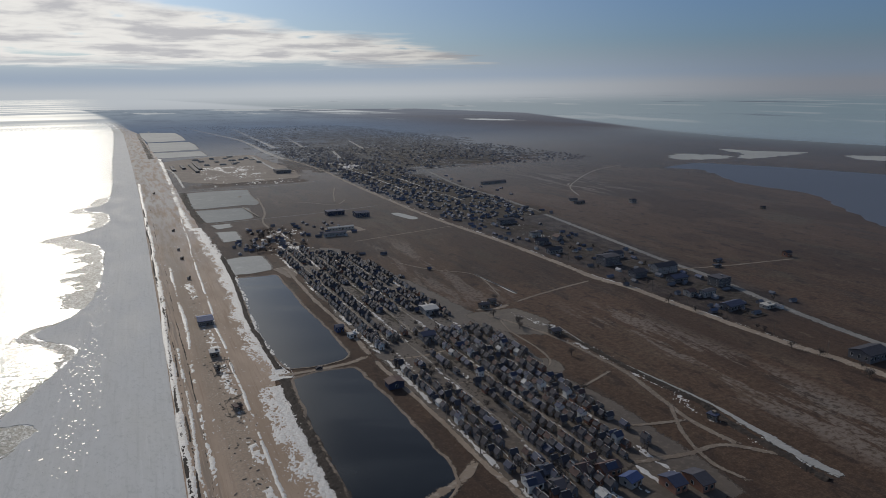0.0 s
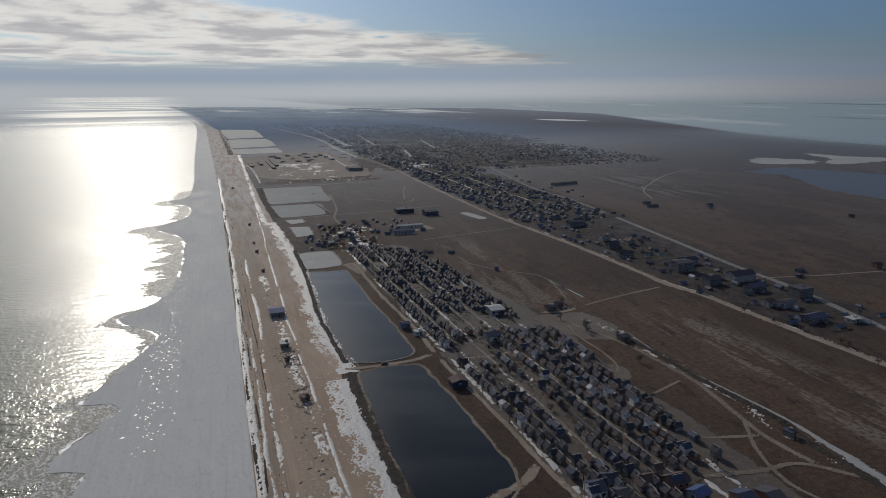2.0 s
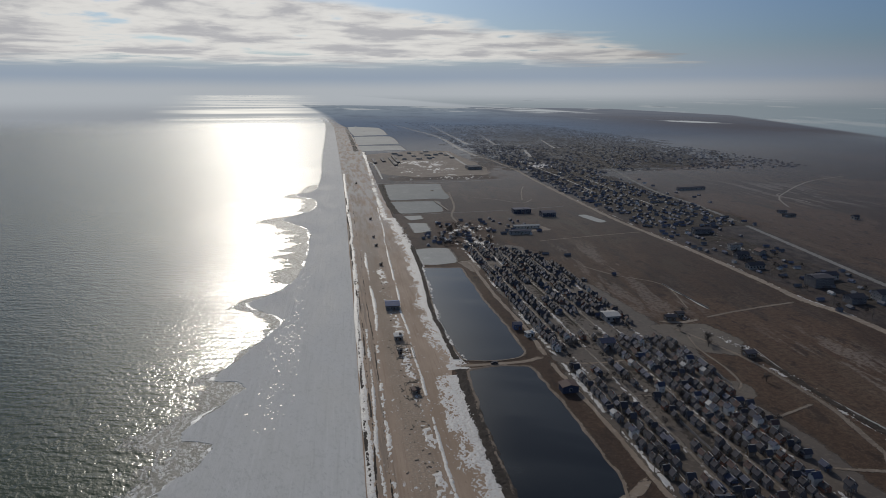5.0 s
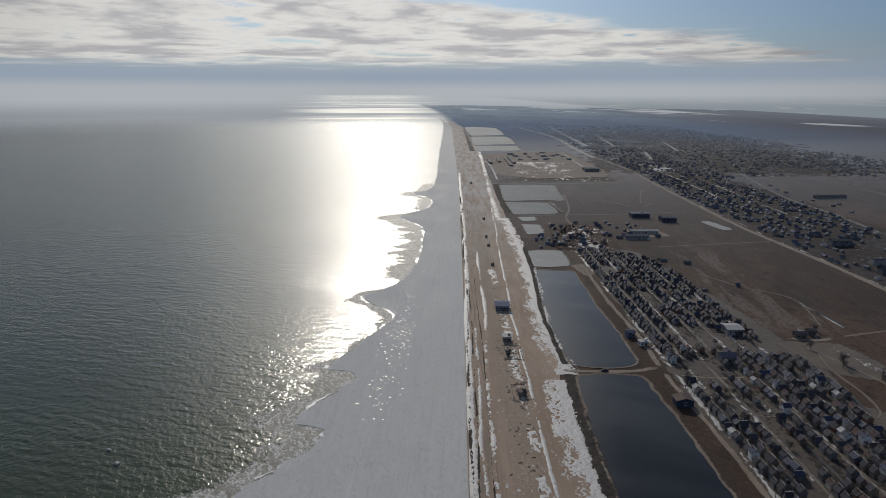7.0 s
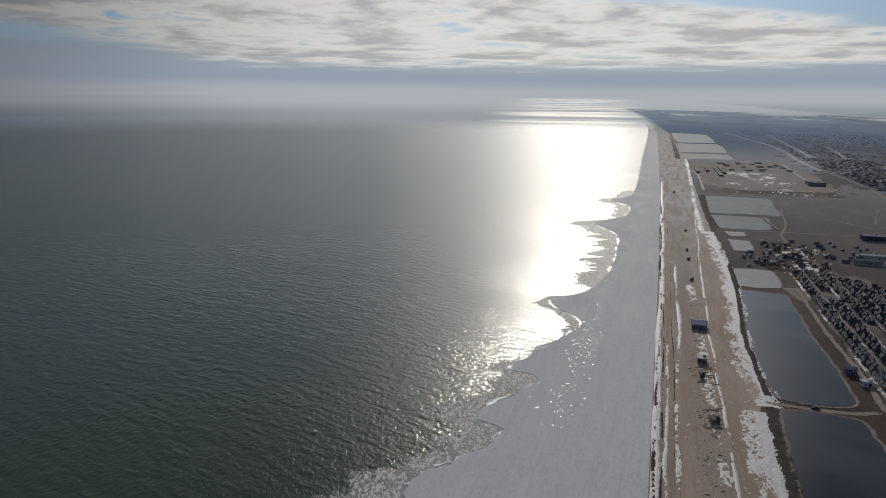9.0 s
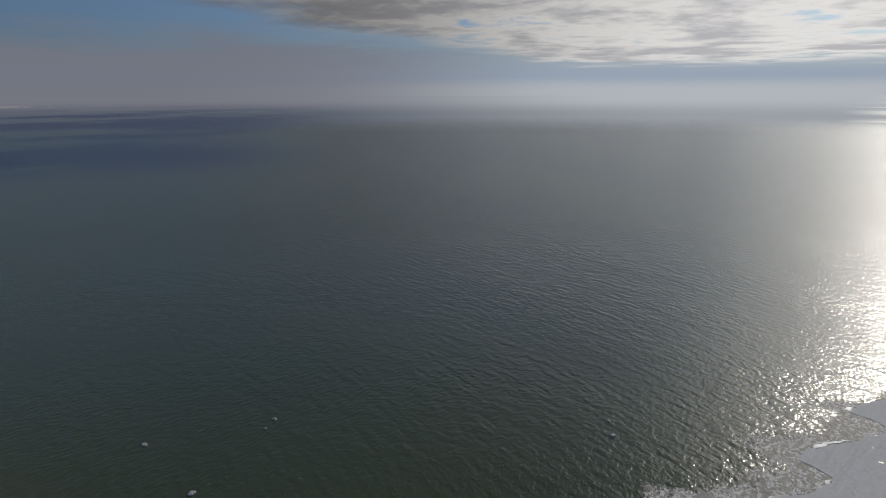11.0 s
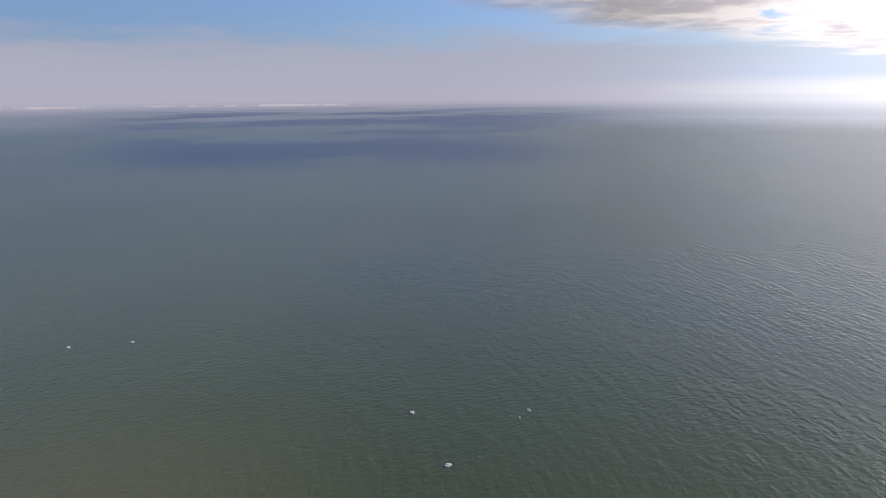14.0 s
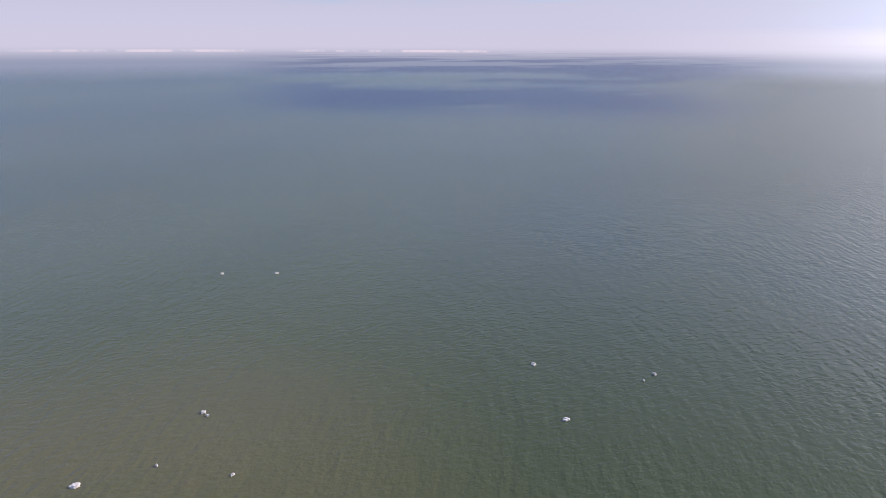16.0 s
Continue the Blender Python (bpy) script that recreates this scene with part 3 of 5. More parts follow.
def ribbon(name, points, width, mat, z=0.06, ragged=0.25, pitch=4.0, across=3, crown=0.05, label="", category="road", seed=1):
    line = smooth_line(points, pitch)
    d = np.gradient(line, axis=0)
    d /= np.linalg.norm(d, axis=1)[:, None] + 1e-9
    side = np.stack([d[:, 1], -d[:, 0]], 1)
    verts, faces = [], []
    for k, (p, s) in enumerate(zip(line, side)):
        w = width if np.isscalar(width) else np.interp(k / (len(line) - 1), np.linspace(0, 1, len(width)), width)
        for j in range(across + 1):
            u = j / across * 2 - 1
            wob = (fractal(p[0] + 31 * seed, p[1] + j * 57, 0.12, seed) - 0.5) * 2 * ragged * w * abs(u)
            q = p + s * (u * w / 2 + wob)
            verts.append((q[0], q[1], z + crown * (1 - u * u)))
    for k in range(len(line) - 1):
        for j in range(across):
            a = k * (across + 1) + j
            faces.append((a, a + across + 1, a + across + 2, a + 1))
    ob = mesh_object(name, verts, faces, mat)
    ends = [max(0.0, 1.0 - min(k, len(line) - 1 - k) / 3.0) for k in range(len(line))]
    fade_out(ob, [max(abs((i % (across + 1)) / across * 2 - 1) ** 1.6, ends[i // (across + 1)]) for i in range(len(verts))])
    return tagged(ob, label, category, kind="structure")


def heightfield(name, x0, x1, y0, y1, cell, func, mat, floor=-0.25, centre=None):
    """A sheet z = func(x, y); cells that lie wholly under floor are dropped. centre(y) shifts it across."""
    nx, ny = max(2, int((x1 - x0) / cell) + 1), max(2, int((y1 - y0) / cell) + 1)
    gx, gy = np.meshgrid(np.linspace(x0, x1, nx), np.linspace(y0, y1, ny))
    gz = func(gx, gy)
    wx = gx + (centre(gy) if centre else 0.0)
    keep = gz > floor
    index = np.arange(nx * ny).reshape(ny, nx)
    ok = keep[:-1, :-1] | keep[1:, :-1] | keep[:-1, 1:] | keep[1:, 1:]
    quads = np.stack([index[:-1, :-1][ok], index[:-1, 1:][ok], index[1:, 1:][ok], index[1:, :-1][ok]], 1)
    used, inv = np.unique(quads.ravel(), return_inverse=True)
    verts = np.stack([wx.ravel(), gy.ravel(), np.maximum(gz, floor * 2).ravel()], 1)[used]
    return mesh_object(name, verts.tolist(), inv.reshape(-1, 4).tolist(), mat, smooth=True)


def ragged_ring(corners, pitch, amount, seed):
    line = []
    for (ax, ay), (bx, by) in zip(corners, list(corners[1:]) + [corners[0]]):
        n = max(1, int(math.hypot(bx - ax, by - ay) / pitch))
        line += [(ax + (bx - ax) * k / n, ay + (by - ay) * k / n) for k in range(n)]
    line = np.array(line)
    line = 0.25 * np.roll(line, 1, 0) + 0.5 * line + 0.25 * np.roll(line, -1, 0)
    out = []
    for p in line:
        out.append((p[0] + (fractal(p[0], p[1], 0.15, seed) - 0.5) * 2 * amount, p[1] + (fractal(p[0], p[1], 0.15, seed + 9) - 0.5) * 2 * amount))
    return out


def sheet(name, ring, z, mat, thick=0.0):
    n = len(ring)
    verts = [(x, y, z) for x, y in ring]
    faces = [tuple(range(n))]
    if thick:
        verts += [(x, y, z - thick) for x, y in ring]
        faces += [(i, i + n, (i + 1) % n + n, (i + 1) % n) for i in range(n)]
    ob = mesh_object(name, verts, faces, mat)
    bm = bmesh.new()
    bm.from_mesh(ob.data)
    bmesh.ops.recalc_face_normals(bm, faces=bm.faces)
    big = max(bm.faces, key=lambda f: f.calc_area())
    if big.normal.z < 0:
        bmesh.ops.reverse_faces(bm, faces=bm.faces)
    bmesh.ops.triangulate(bm, faces=[f for f in bm.faces if len(f.verts) > 4])
    bm.to_mesh(ob.data)
    bm.free()
    return ob


def soft_sheet(name, ring, z, mat, rim):
    """A flat patch with a frayed rim of that width round it."""
    ring = [(x, y) for x, y in ring]
    ob = sheet(name, ring, z, mat)
    pts = np.array(ring)
    t = np.roll(pts, -1, 0) - np.roll(pts, 1, 0)
    t /= np.linalg.norm(t, axis=1)[:, None] + 1e-9
    out = np.stack([t[:, 1], -t[:, 0]], 1)
    if np.sum(pts[:, 0] * np.roll(pts[:, 1], -1) - pts[:, 1] * np.roll(pts[:, 0], -1)) < 0:
        out = -out
    me, n = ob.data, len(ring)
    bm = bmesh.new()
    bm.from_mesh(me)
    layer = bm.verts.layers.float.new("fade")
    a = [bm.verts.new((x, y, z)) for x, y in ring]
    b = [bm.verts.new((x, y, z - 0.01)) for x, y in pts + out * rim]
    for v in b:
        v[layer] = 1.0
    for i in range(n):
        j = (i + 1) % n
        f = bm.faces.new((a[i], a[j], b[j], b[i]))
        f.normal_update()
        if f.normal.z < 0:
            f.normal_flip()
    bm.to_mesh(me)
    bm.free()
    return ob


# ---------------------------------------------------------------- sea, ice, land
SEA_Z = -0.9


def build_sea():
    shore = [(float(coast_west(y)) + 14, y) for y in range(4880, -4881, -80)]
    n = 96
    a0, a1 = math.atan2(-4880, shore[-1][0]), math.atan2(4880, shore[0][0])
    arc = [(4895 * math.cos(a), 4895 * math.sin(a)) for a in (a0 - (2 * math.pi - (a1 - a0)) * k / n for k in range(n + 1))]
    tagged(sheet("water", shore + arc, SEA_Z, "sea_water"), "grey-green open sea water with low wind ripples", "sea", kind="structure")


def coast_west(y):
    return np.interp(y, (-5000, 0, 230, 500, 1100, 2000, 3200, 4200, 5000), (-60, 4, 8, 12, 18, 19, 17, -20, -80))


def coast_east(y):
    return np.interp(y, (-5000, -500, 1100, 1560, 2055, 3119, 4202, 5000), (2300, 2000, 1810, 1790, 1884, 2282, 2601, 2690))


def build_land():
    ys = np.concatenate([np.arange(-4500, 0, 300), np.arange(0, 1500, 12), np.arange(1500, 4890, 60)])
    verts, faces, n = [], [], 24
    for y in ys:
        a, b = coast_west(y) + 8, min(coast_east(y) + 30 * (fractal(y, 5, 0.004, 8) - 0.5), math.sqrt(max(1.0, 4898.0 ** 2 - y * y)))
        for j in range(n + 1):
            u = j / n
            verts.append((a + (b - a) * u ** 2, y, -1.0 if j in (0, n) else 0.0))
    for k in range(len(ys) - 1):
        for j in range(n):
            q = k * (n + 1) + j
            faces.append((q, q + 1, q + n + 2, q + n + 1))
    tagged(mesh_object("ground", verts, faces, "dry_steppe"), "brown winter steppe with dry grass and pale salt patches", "ground", kind="structure")


def build_beach():
    ys = np.concatenate([np.arange(-700, 1300, 6), np.arange(1300, 4881, 40)])
    right = lambda y: np.interp(y, (-700, 230, 340, 360, 470, 570, 770, 1050, 1800, 3100, 3400, 4880), (54, 58, 60, 66, 64, 72, 72, 74, 82, 74, 50, -20))
    verts, faces, n = [], [], 14
    for y in ys:
        a, b = coast_west(y), right(y) + 4 * (fractal(y, 3, 0.06, 5) - 0.5)
        for j in range(n + 1):
            u = j / n
            x = a + (b - a) * u
            berm = 0.10 + 0.12 * float(fractal(x, y * 0.4, 0.15, 3))
            verts.append((x, y, -0.75 if j == 0 else berm if j < n else 0.02))
    for k in range(len(ys) - 1):
        for j in range(n):
            q = k * (n + 1) + j
            faces.append((q, q + 1, q + n + 2, q + n + 1))
    tagged(mesh_object("beach_sand", verts, faces, "beach_sand", smooth=True), "reddish tan beach sand with tyre tracks and snow flecks", "beach", kind="structure")


ICE_EDGE = ((-92, -500), (-88, -100), (-82, 120), (-82, 225), (-70, 250), (-58, 272), (-57, 284), (-70, 292), (-66, 310), (-50, 340), (-54, 350),
            (-67, 358), (-54, 393), (-38, 440), (-41, 458), (-64, 491), (-41, 530), (-28, 600), (-26, 690), (-30, 770), (-60, 838),
            (-27, 900), (-25, 985), (-55, 1045), (-23, 1150), (-21, 1780), (-21, 3400), (-60, 4400), (-90, 4880))


def build_ice():
    line = smooth_line(ICE_EDGE, 0.9)
    ring = []
    for p in line:
        amp = 5.0 if p[1] < 1300 else 9.0
        jag = 2.6 * (fractal(p[0], p[1], 0.6, 25, 3) - 0.5)
        ring.append((p[0] + amp * (fractal(p[0], p[1], 0.11, 21, 5) - 0.5) + jag, p[1] + amp * (fractal(p[0], p[1], 0.11, 33, 5) - 0.5)))
    ring += [(float(coast_west(y)) + 2, y) for y in (4880, 4400, 3200, 2000, 1100, 500, 230, 0, -500)]
    tagged(sheet("shore_ice", ring, -0.70, "shore_ice", 0.3), "flat grey-white shore ice with a ragged seaward edge", "ice", kind="structure")


build_sea()
build_land()
build_beach()
build_ice()

# ---------------------------------------------------------------- ponds
PONDS = (
    ("pond_water", ((70, 343), (66, 282), (64, 215), (63, 190), (86, 196), (103, 209), (109, 222), (109, 255), (109, 300), (106, 343), (88, 346)), "deep dark blue-grey bathing pond with sandy rims"),
    ("pond_water", ((75, 571), (109, 566), (109, 520), (108, 464), (110, 410), (109, 362), (103, 356), (86, 354), (71, 358), (67, 390), (66, 425), (70, 480)), "long dark blue-grey pond beside a sandy dam"),
    ("pond_ice", ((77, 643), (94, 648), (111, 645), (112, 615), (110, 586), (92, 580), (76, 582)), "small pond under pale grey ice"),
    ("pond_ice", ((87, 783), (108, 779), (108, 750), (106, 728), (87, 722)), "small square pond under white ice"),
    ("pond_ice", ((87, 829), (109, 831), (108, 806), (91, 800)), "little pond under white ice"),
    ("lake_ice", ((83, 1130), (120, 1136), (180, 1130), (172, 1040), (172, 975), (158, 950), (156, 968), (79, 958)), "wide pond under blue-grey ice"),
    ("lake_ice", ((80, 948), (150, 942), (141, 852), (84, 846), (80, 900)), "pond under blue-grey ice next to a thin dyke"),
    ("pond_ice", ((78, 3150), (150, 3130), (213, 3060), (216, 2800), (208, 2520), (84, 2486), (76, 2800)), "large far pond under white ice"),
    ("pond_ice", ((82, 2446), (208, 2440), (214, 2300), (205, 2070), (75, 2040)), "middle far pond under white ice"),
    ("pond_ice", ((72, 2003), (201, 2002), (201, 1837), (75, 1820)), "far pond under white ice"),
)
mat_ground("lake_ice", (0.105, 0.125, 0.135), (0.13, 0.15, 0.16), (0.16, 0.18, 0.19), 0.05, 0.0, 0.8)


def build_pond(mat, corners, label, seed):
    size = max(p[0] for p in corners) - min(p[0] for p in corners)
    ring = ragged_ring(corners, 3.0 if size < 60 else 10.0, 1.2, seed)
    ob = tagged(sheet("pond", ring, 0.05, mat), label, "pond", kind="structure")
    pts = np.array(ring)
    t = np.roll(pts, -1, 0) - np.roll(pts, 1, 0)
    t /= np.linalg.norm(t, axis=1)[:, None] + 1e-9
    out = np.stack([t[:, 1], -t[:, 0]], 1)
    area = 0.5 * np.sum(pts[:, 0] * np.roll(pts[:, 1], -1) - pts[:, 1] * np.roll(pts[:, 0], -1))
    if area < 0:
        out = -out
    verts, faces = [], []
    prof = ((-0.5, 0.02), (0.2, 0.22), (1.0, 0.30), (3.0, 0.03))
    for i, (p, o) in enumerate(zip(pts, out)):
        wob = 0.6 + 0.9 * float(fractal(p[0], p[1], 0.08, seed + 40))
        for r, z in prof:
            q = p + o * r * wob
            verts.append((q[0], q[1], z * (1 if z < 0.1 else wob)))
    n = len(pts)
    for i in range(n):
        for j in range(3):
            a, b = i * 4 + j, (i + 1) % n * 4 + j
            faces.append((a, b, b + 1, a + 1) if area > 0 else (a, a + 1, b + 1, b))
    bank = mesh_object("pond_bank", verts, faces, "sandy_edge" if mat == "pond_water" else "bank_soil", smooth=True)
    fade_out(bank, [(0.0, 0.05, 0.45, 1.0)[i % 4] for i in range(len(verts))])
    tagged(bank, "low earth bank round a pond", "bank", kind="structure")


for k, (mat, corners, label) in enumerate(PONDS):
    build_pond(mat, corners, label, 50 + k)

# the salt lake and the frozen lagoon on the far side
tagged(sheet("lake", ragged_ring(((965, 1025), (1000, 950), (905, 790), (900, 650), (800, 520), (735, 430), (800, 330), (1000, 420), (1210, 720), (1160, 900), (1090, 1055)), 14, 8, 71), 0.06, "lake_water"),
       "blue salt lake in the brown steppe", "lake", kind="structure")
lagoon = [(float(coast_east(y)) + 14 * (float(fractal(y, 1, 0.01, 6)) - 0.5), y) for y in range(-3000, 4151, 50)]
tagged(sheet("lagoon_water", lagoon + [(4890 * math.cos(a), 4890 * math.sin(a)) for a in (radians(57 - 3 * k) for k in range(31))], -0.5, "lagoon_ice"), "wide pale frozen lagoon behind the spit", "lagoon", kind="structure")

# ---------------------------------------------------------------- soil patches, roads
for name, mat, corners, amount, z, label in (
    ("yard", "yard_soil", ((124, 180), (200, 160), (205, 230), (200, 290), (210, 370), (206, 430), (198, 520), (182, 640), (140, 660), (128, 540), (126, 400), (124, 300)), 3.0, 0.03, "trampled yard soil between the cottages"),
    ("sandy_ground", "tan_soil", ((205, 395), (240, 392), (246, 360), (232, 340), (214, 350), (204, 372)), 3.0, 0.04, "bare tan sandy ground"),
    ("sandy_ground", "tan_soil", ((200, 310), (212, 300), (206, 284), (197, 290)), 1.5, 0.045, "bare tan sandy ground"),
    ("sandy_ground", "sandy_edge", ((196, 745), (236, 742), (240, 715), (204, 712)), 3.0, 0.04, "pale levelled sandy plot"),
    ("sandy_ground", "sandy_edge", ((112, 585), (124, 592), (126, 560), (118, 548)), 1.5, 0.05, "bare tan sandy ground"),
    ("sandy_ground", "sandy_edge", ((84, 1700), (190, 1790), (300, 1790), (312, 1400), (296, 1250), (235, 1240), (150, 1230), (98, 1290)), 10.0, 0.04, "wide tan construction ground"),
    ("salt_flat", "pond_ice", ((304, 800), (314, 800), (322, 752), (312, 748)), 1.5, 0.05, "white frozen puddle"),
    ("salt_flat", "pond_ice", ((1156, 1200), (1204, 1230), (1261, 1127), (1204, 1088), (1110, 1121)), 16, 0.05, "white frozen flat"),
    ("salt_flat", "pond_ice", ((1388, 1269), (1402, 1178), (1472, 1092), (1384, 1068), (1249, 1054), (1249, 1085), (1337, 1146)), 12, 0.05, "white frozen flat with a narrow arm"),
    ("salt_flat", "pond_ice", ((1472, 987), (1545, 915), (1431, 876), (1420, 926)), 12, 0.05, "white frozen flat"),
):
    if "salt_soil" not in MATS:
        mat_ground("ditch_ice", (0.24, 0.235, 0.22), (0.30, 0.29, 0.275), (0.36, 0.35, 0.34), 0.15, 0.0, 0.7, air=land_haze)
        mat_ground("salt_soil", (0.12, 0.095, 0.076), (0.16, 0.13, 0.105), (0.21, 0.18, 0.155), 0.12, 0.1, 0.95, (1, 0.4, 1))
    tagged(soft_sheet(name, ragged_ring(corners, 4.0 if amount < 8 else 14.0, amount, int(corners[0][0])), z, mat, 2.0 + amount), label, "ground", kind="structure")

mat_ground("street_snow", (0.40, 0.385, 0.36), (0.48, 0.465, 0.44), (0.30, 0.27, 0.24), 0.06, 0.0, 0.8, air=land_haze)
mat_ground("lane_snow", (0.115, 0.092, 0.075), (0.16, 0.135, 0.112), (0.36, 0.35, 0.34), 0.28, 0.0, 0.85)
ROADS = (
    ("road", ((300, 3400), (372, 2368), (352, 1815), (364, 1388), (351, 1114), (342, 903), (338, 751), (342, 640), (344, 575), (343, 476), (341, 430), (347, 400), (348, 345), (349, 297), (351, 256), (354, 230), (357, 120), (360, -200)), 9.0, "dirt_road", "main sandy road along the spit with pale verges"),
    ("road", ((640, 1700), (560, 1300), (500, 1000), (490, 831), (462, 639), (443, 520), (432, 450), (426, 390), (412, 327), (403, 275), (398, 229), (390, 60)), 8.5, "asphalt", "grey paved road across the steppe"),
    ("road", ((246, 404), (290, 417), (336, 427)), 3.6, "dirt_road", "sandy track across dry grass"),
    ("road", ((206, 660), (260, 672), (340, 688)), 2.8, "dirt_road", "thin pale track across the steppe"),
    ("road", ((34, 360), (55, 354), (70, 350), (86, 349.5), (105, 350), (114, 354), (122, 356)), 4.6, "dirt_road", "sandy dam road between two ponds"),
    ("road", ((119, 352), (121, 302), (122, 264), (122, 227), (123, 203), (125, 150)), 4.0, "dirt_road", "sandy lane beside the cottages"),
    ("road", ((104, 580), (119, 586), (120, 544), (119, 473), (121, 423), (121, 385), (119, 352)), 4.2, "dirt_road", "sandy lane beside the cottages"),
    ("road", ((215, 392), (226, 360), (234, 322), (236, 272), (230, 236), (226, 212), (228, 180)), 4.0, "dirt_road", "worn sandy track with old snow"),
    ("road", ((221, 383), (214, 355), (213, 322), (209, 302), (200, 291)), 2.2, "dirt_road", "narrow sandy footpath"),
    ("road", ((66, 205), (87, 208), (104, 213), (114, 219), (122, 228)), 5.0, "dirt_road", "sandy dam road at the pond's end"),
    ("road", ((180, 1050), (163, 897), (146, 817), (148, 721), (159, 667), (152, 640)), 4.0, "dirt_road", "pale sandy track past the ponds"),
    ("road", ((60, 842), (110, 840), (141, 844), (220, 850), (330, 872)), 3.4, "asphalt", "dark track on a low dyke"),
    ("road", ((22, 1148), (80, 1150), (200, 1148), (330, 1180)), 5.0, "asphalt", "dark track on a low dyke"),
    ("road", ((18, 663), (40, 665), (60, 664)), 2.8, "bank_soil", "thin dark fence line across the sand"),
    ("road", ((18, 843), (45, 845), (62, 843)), 3.4, "bank_soil", "thin dark drift line across the sand"),
    ("road", ((112, 578), (150, 572), (200, 560)), 2.2, "dirt_road", "narrow lane between the cottages"),
    ("road", ((122, 345), (150, 341), (176, 346), (190, 352)), 2.6, "dirt_road", "narrow lane between the cottages"),
    ("road", ((130, 300), (160, 296), (182, 302)), 1.8, "dirt_road", "narrow lane between the cottages"),
    ("road", ((157.5, 640), (157.5, 500), (157.6, 372)), 2.4, "lane_snow", "narrow lane between the cottages"),
    ("road", ((135.9, 645), (135.9, 500), (135.9, 372)), 2.4, "lane_snow", "narrow lane between the cottages"),
    ("road", ((179, 620), (179, 500), (179, 430)), 2.4, "lane_snow", "narrow lane between the cottages"),
    ("road", ((146, 640), (146, 500), (146, 400), (147, 300), (146, 190)), 2.2, "lane_snow", "narrow lane between the cottages"),
    ("road", ((168, 640), (167, 500), (168, 400), (167, 300), (168, 180)), 2.2, "lane_snow", "narrow lane between the cottages"),
    ("road", ((196, 262), (215, 268), (234, 276)), 2.4, "dirt_road", "narrow sandy footpath"),
    ("road", ((192, 222), (210, 216), (228, 212)), 3.0, "dirt_road", "narrow sandy track"),
    ("road", ((172, 196), (200, 190), (222, 188), (240, 168)), 4.0, "dirt_road", "narrow sandy track"),
    ("road", ((232, 232), (214, 204), (206, 180), (210, 160)), 3.0, "dirt_road", "narrow sandy track"),
    ("road", ((246, 420), (258, 485), (232, 520), (214, 560)), 2.2, "dirt_road", "narrow sandy track"),
    ("road", ((210, 404), (228, 398), (246, 404)), 5.0, "dirt_road", "sandy crossing of two tracks"),
    ("road", ((180, 985), (230, 945), (262, 905), (300, 965)), 3.0, "dirt_road", "forked sandy track"),
    ("road", ((262, 905), (290, 1010), (320, 1100)), 3.0, "dirt_road", "forked sandy track"),
    ("road", ((120, 3300), (112, 2900), (140, 2750)), 6.0, "pond_ice", "white snowed-in ditch"),
    ("road", ((300, 3380), (345, 2800), (372, 2368), (352, 1850), (350, 1600)), 15.0, "street_snow", "white snowed-in stretch of the main road"),
    ("road", ((474, 3250), (438, 2600), (405, 1990)), 15.0, "street_snow", "white snowed-in street"),
    ("road", ((545, 2500), (480, 1950)), 10.0, "street_snow", "white snowed-in street"),
    ("road", ((520, 1800), (470, 1560)), 10.0, "street_snow", "white snowed-in street"),
    ("road", ((690, 2200), (610, 1800)), 10.0, "street_snow", "white snowed-in street"),
    ("road", ((420, 1400), (410, 1150), (400, 980)), 4.0, "street_snow", "white snowed-in street"),
    ("road", ((455, 1250), (440, 1000), (430, 800)), 3.5, "street_snow", "white snowed-in street"),
    ("road", ((96, 1199), (120, 1238), (142, 1199), (120, 1161), (96, 1199)), 3.5, "asphalt", "dark oval track on the construction ground"),
    ("road", ((72, 1640), (80, 1560), (90, 1480), (91, 1350), (88, 1184)), 5.0, "street_snow", "snowy dyke round the construction ground"),
    ("road", ((297, 1778), (292, 1648), (286, 1500), (284, 1400)), 8.0, "street_snow", "snowy track on the construction ground"),
    ("road", ((120, 1790), (220, 1800), (300, 1790)), 6.0, "street_snow", "snowy track on the construction ground"),
    ("road", ((593, 786), (640, 880), (700, 945), (770, 1010), (840, 1062), (955, 1115)), 4.0, "salt_soil", "pale rubble track across the steppe"),
    ("road", ((640, 800), (660, 850), (655, 905), (690, 940)), 4.0, "salt_soil", "pale rubble track across the steppe"),
    ("road", ((402, 423), (470, 408), (540, 398)), 3.6, "dirt_road", "faint farm track across the steppe"),
    ("frozen_ditch", ((247, 352), (242, 310), (242, 280), (244, 259), (247, 222), (245, 193), (243, 171), (243, 146)), (0.6, 1.0, 1.3, 1.6, 2.2, 4.0, 7.5, 6.5), "ditch_ice", "long frozen ditch under grey ice"),
)
for k, (name, points, width, mat, label) in enumerate(ROADS):
    if mat == "dirt_road" and width <= 4.0 and points[0][0] > 126:
        mat = "worn_path"
    ribbon(name, points, [w * 1.25 for w in width] if name != "road" else width * 1.25, mat, z=0.07 + 0.003 * k, ragged=0.35 if mat != "asphalt" else 0.1, pitch=3.0 if points[0][1] < 700 else 14.0, across=4, crown=0.03, label=label, category="road" if name == "road" else "ditch", seed=k + 3)

# ---------------------------------------------------------------- snow on the beach


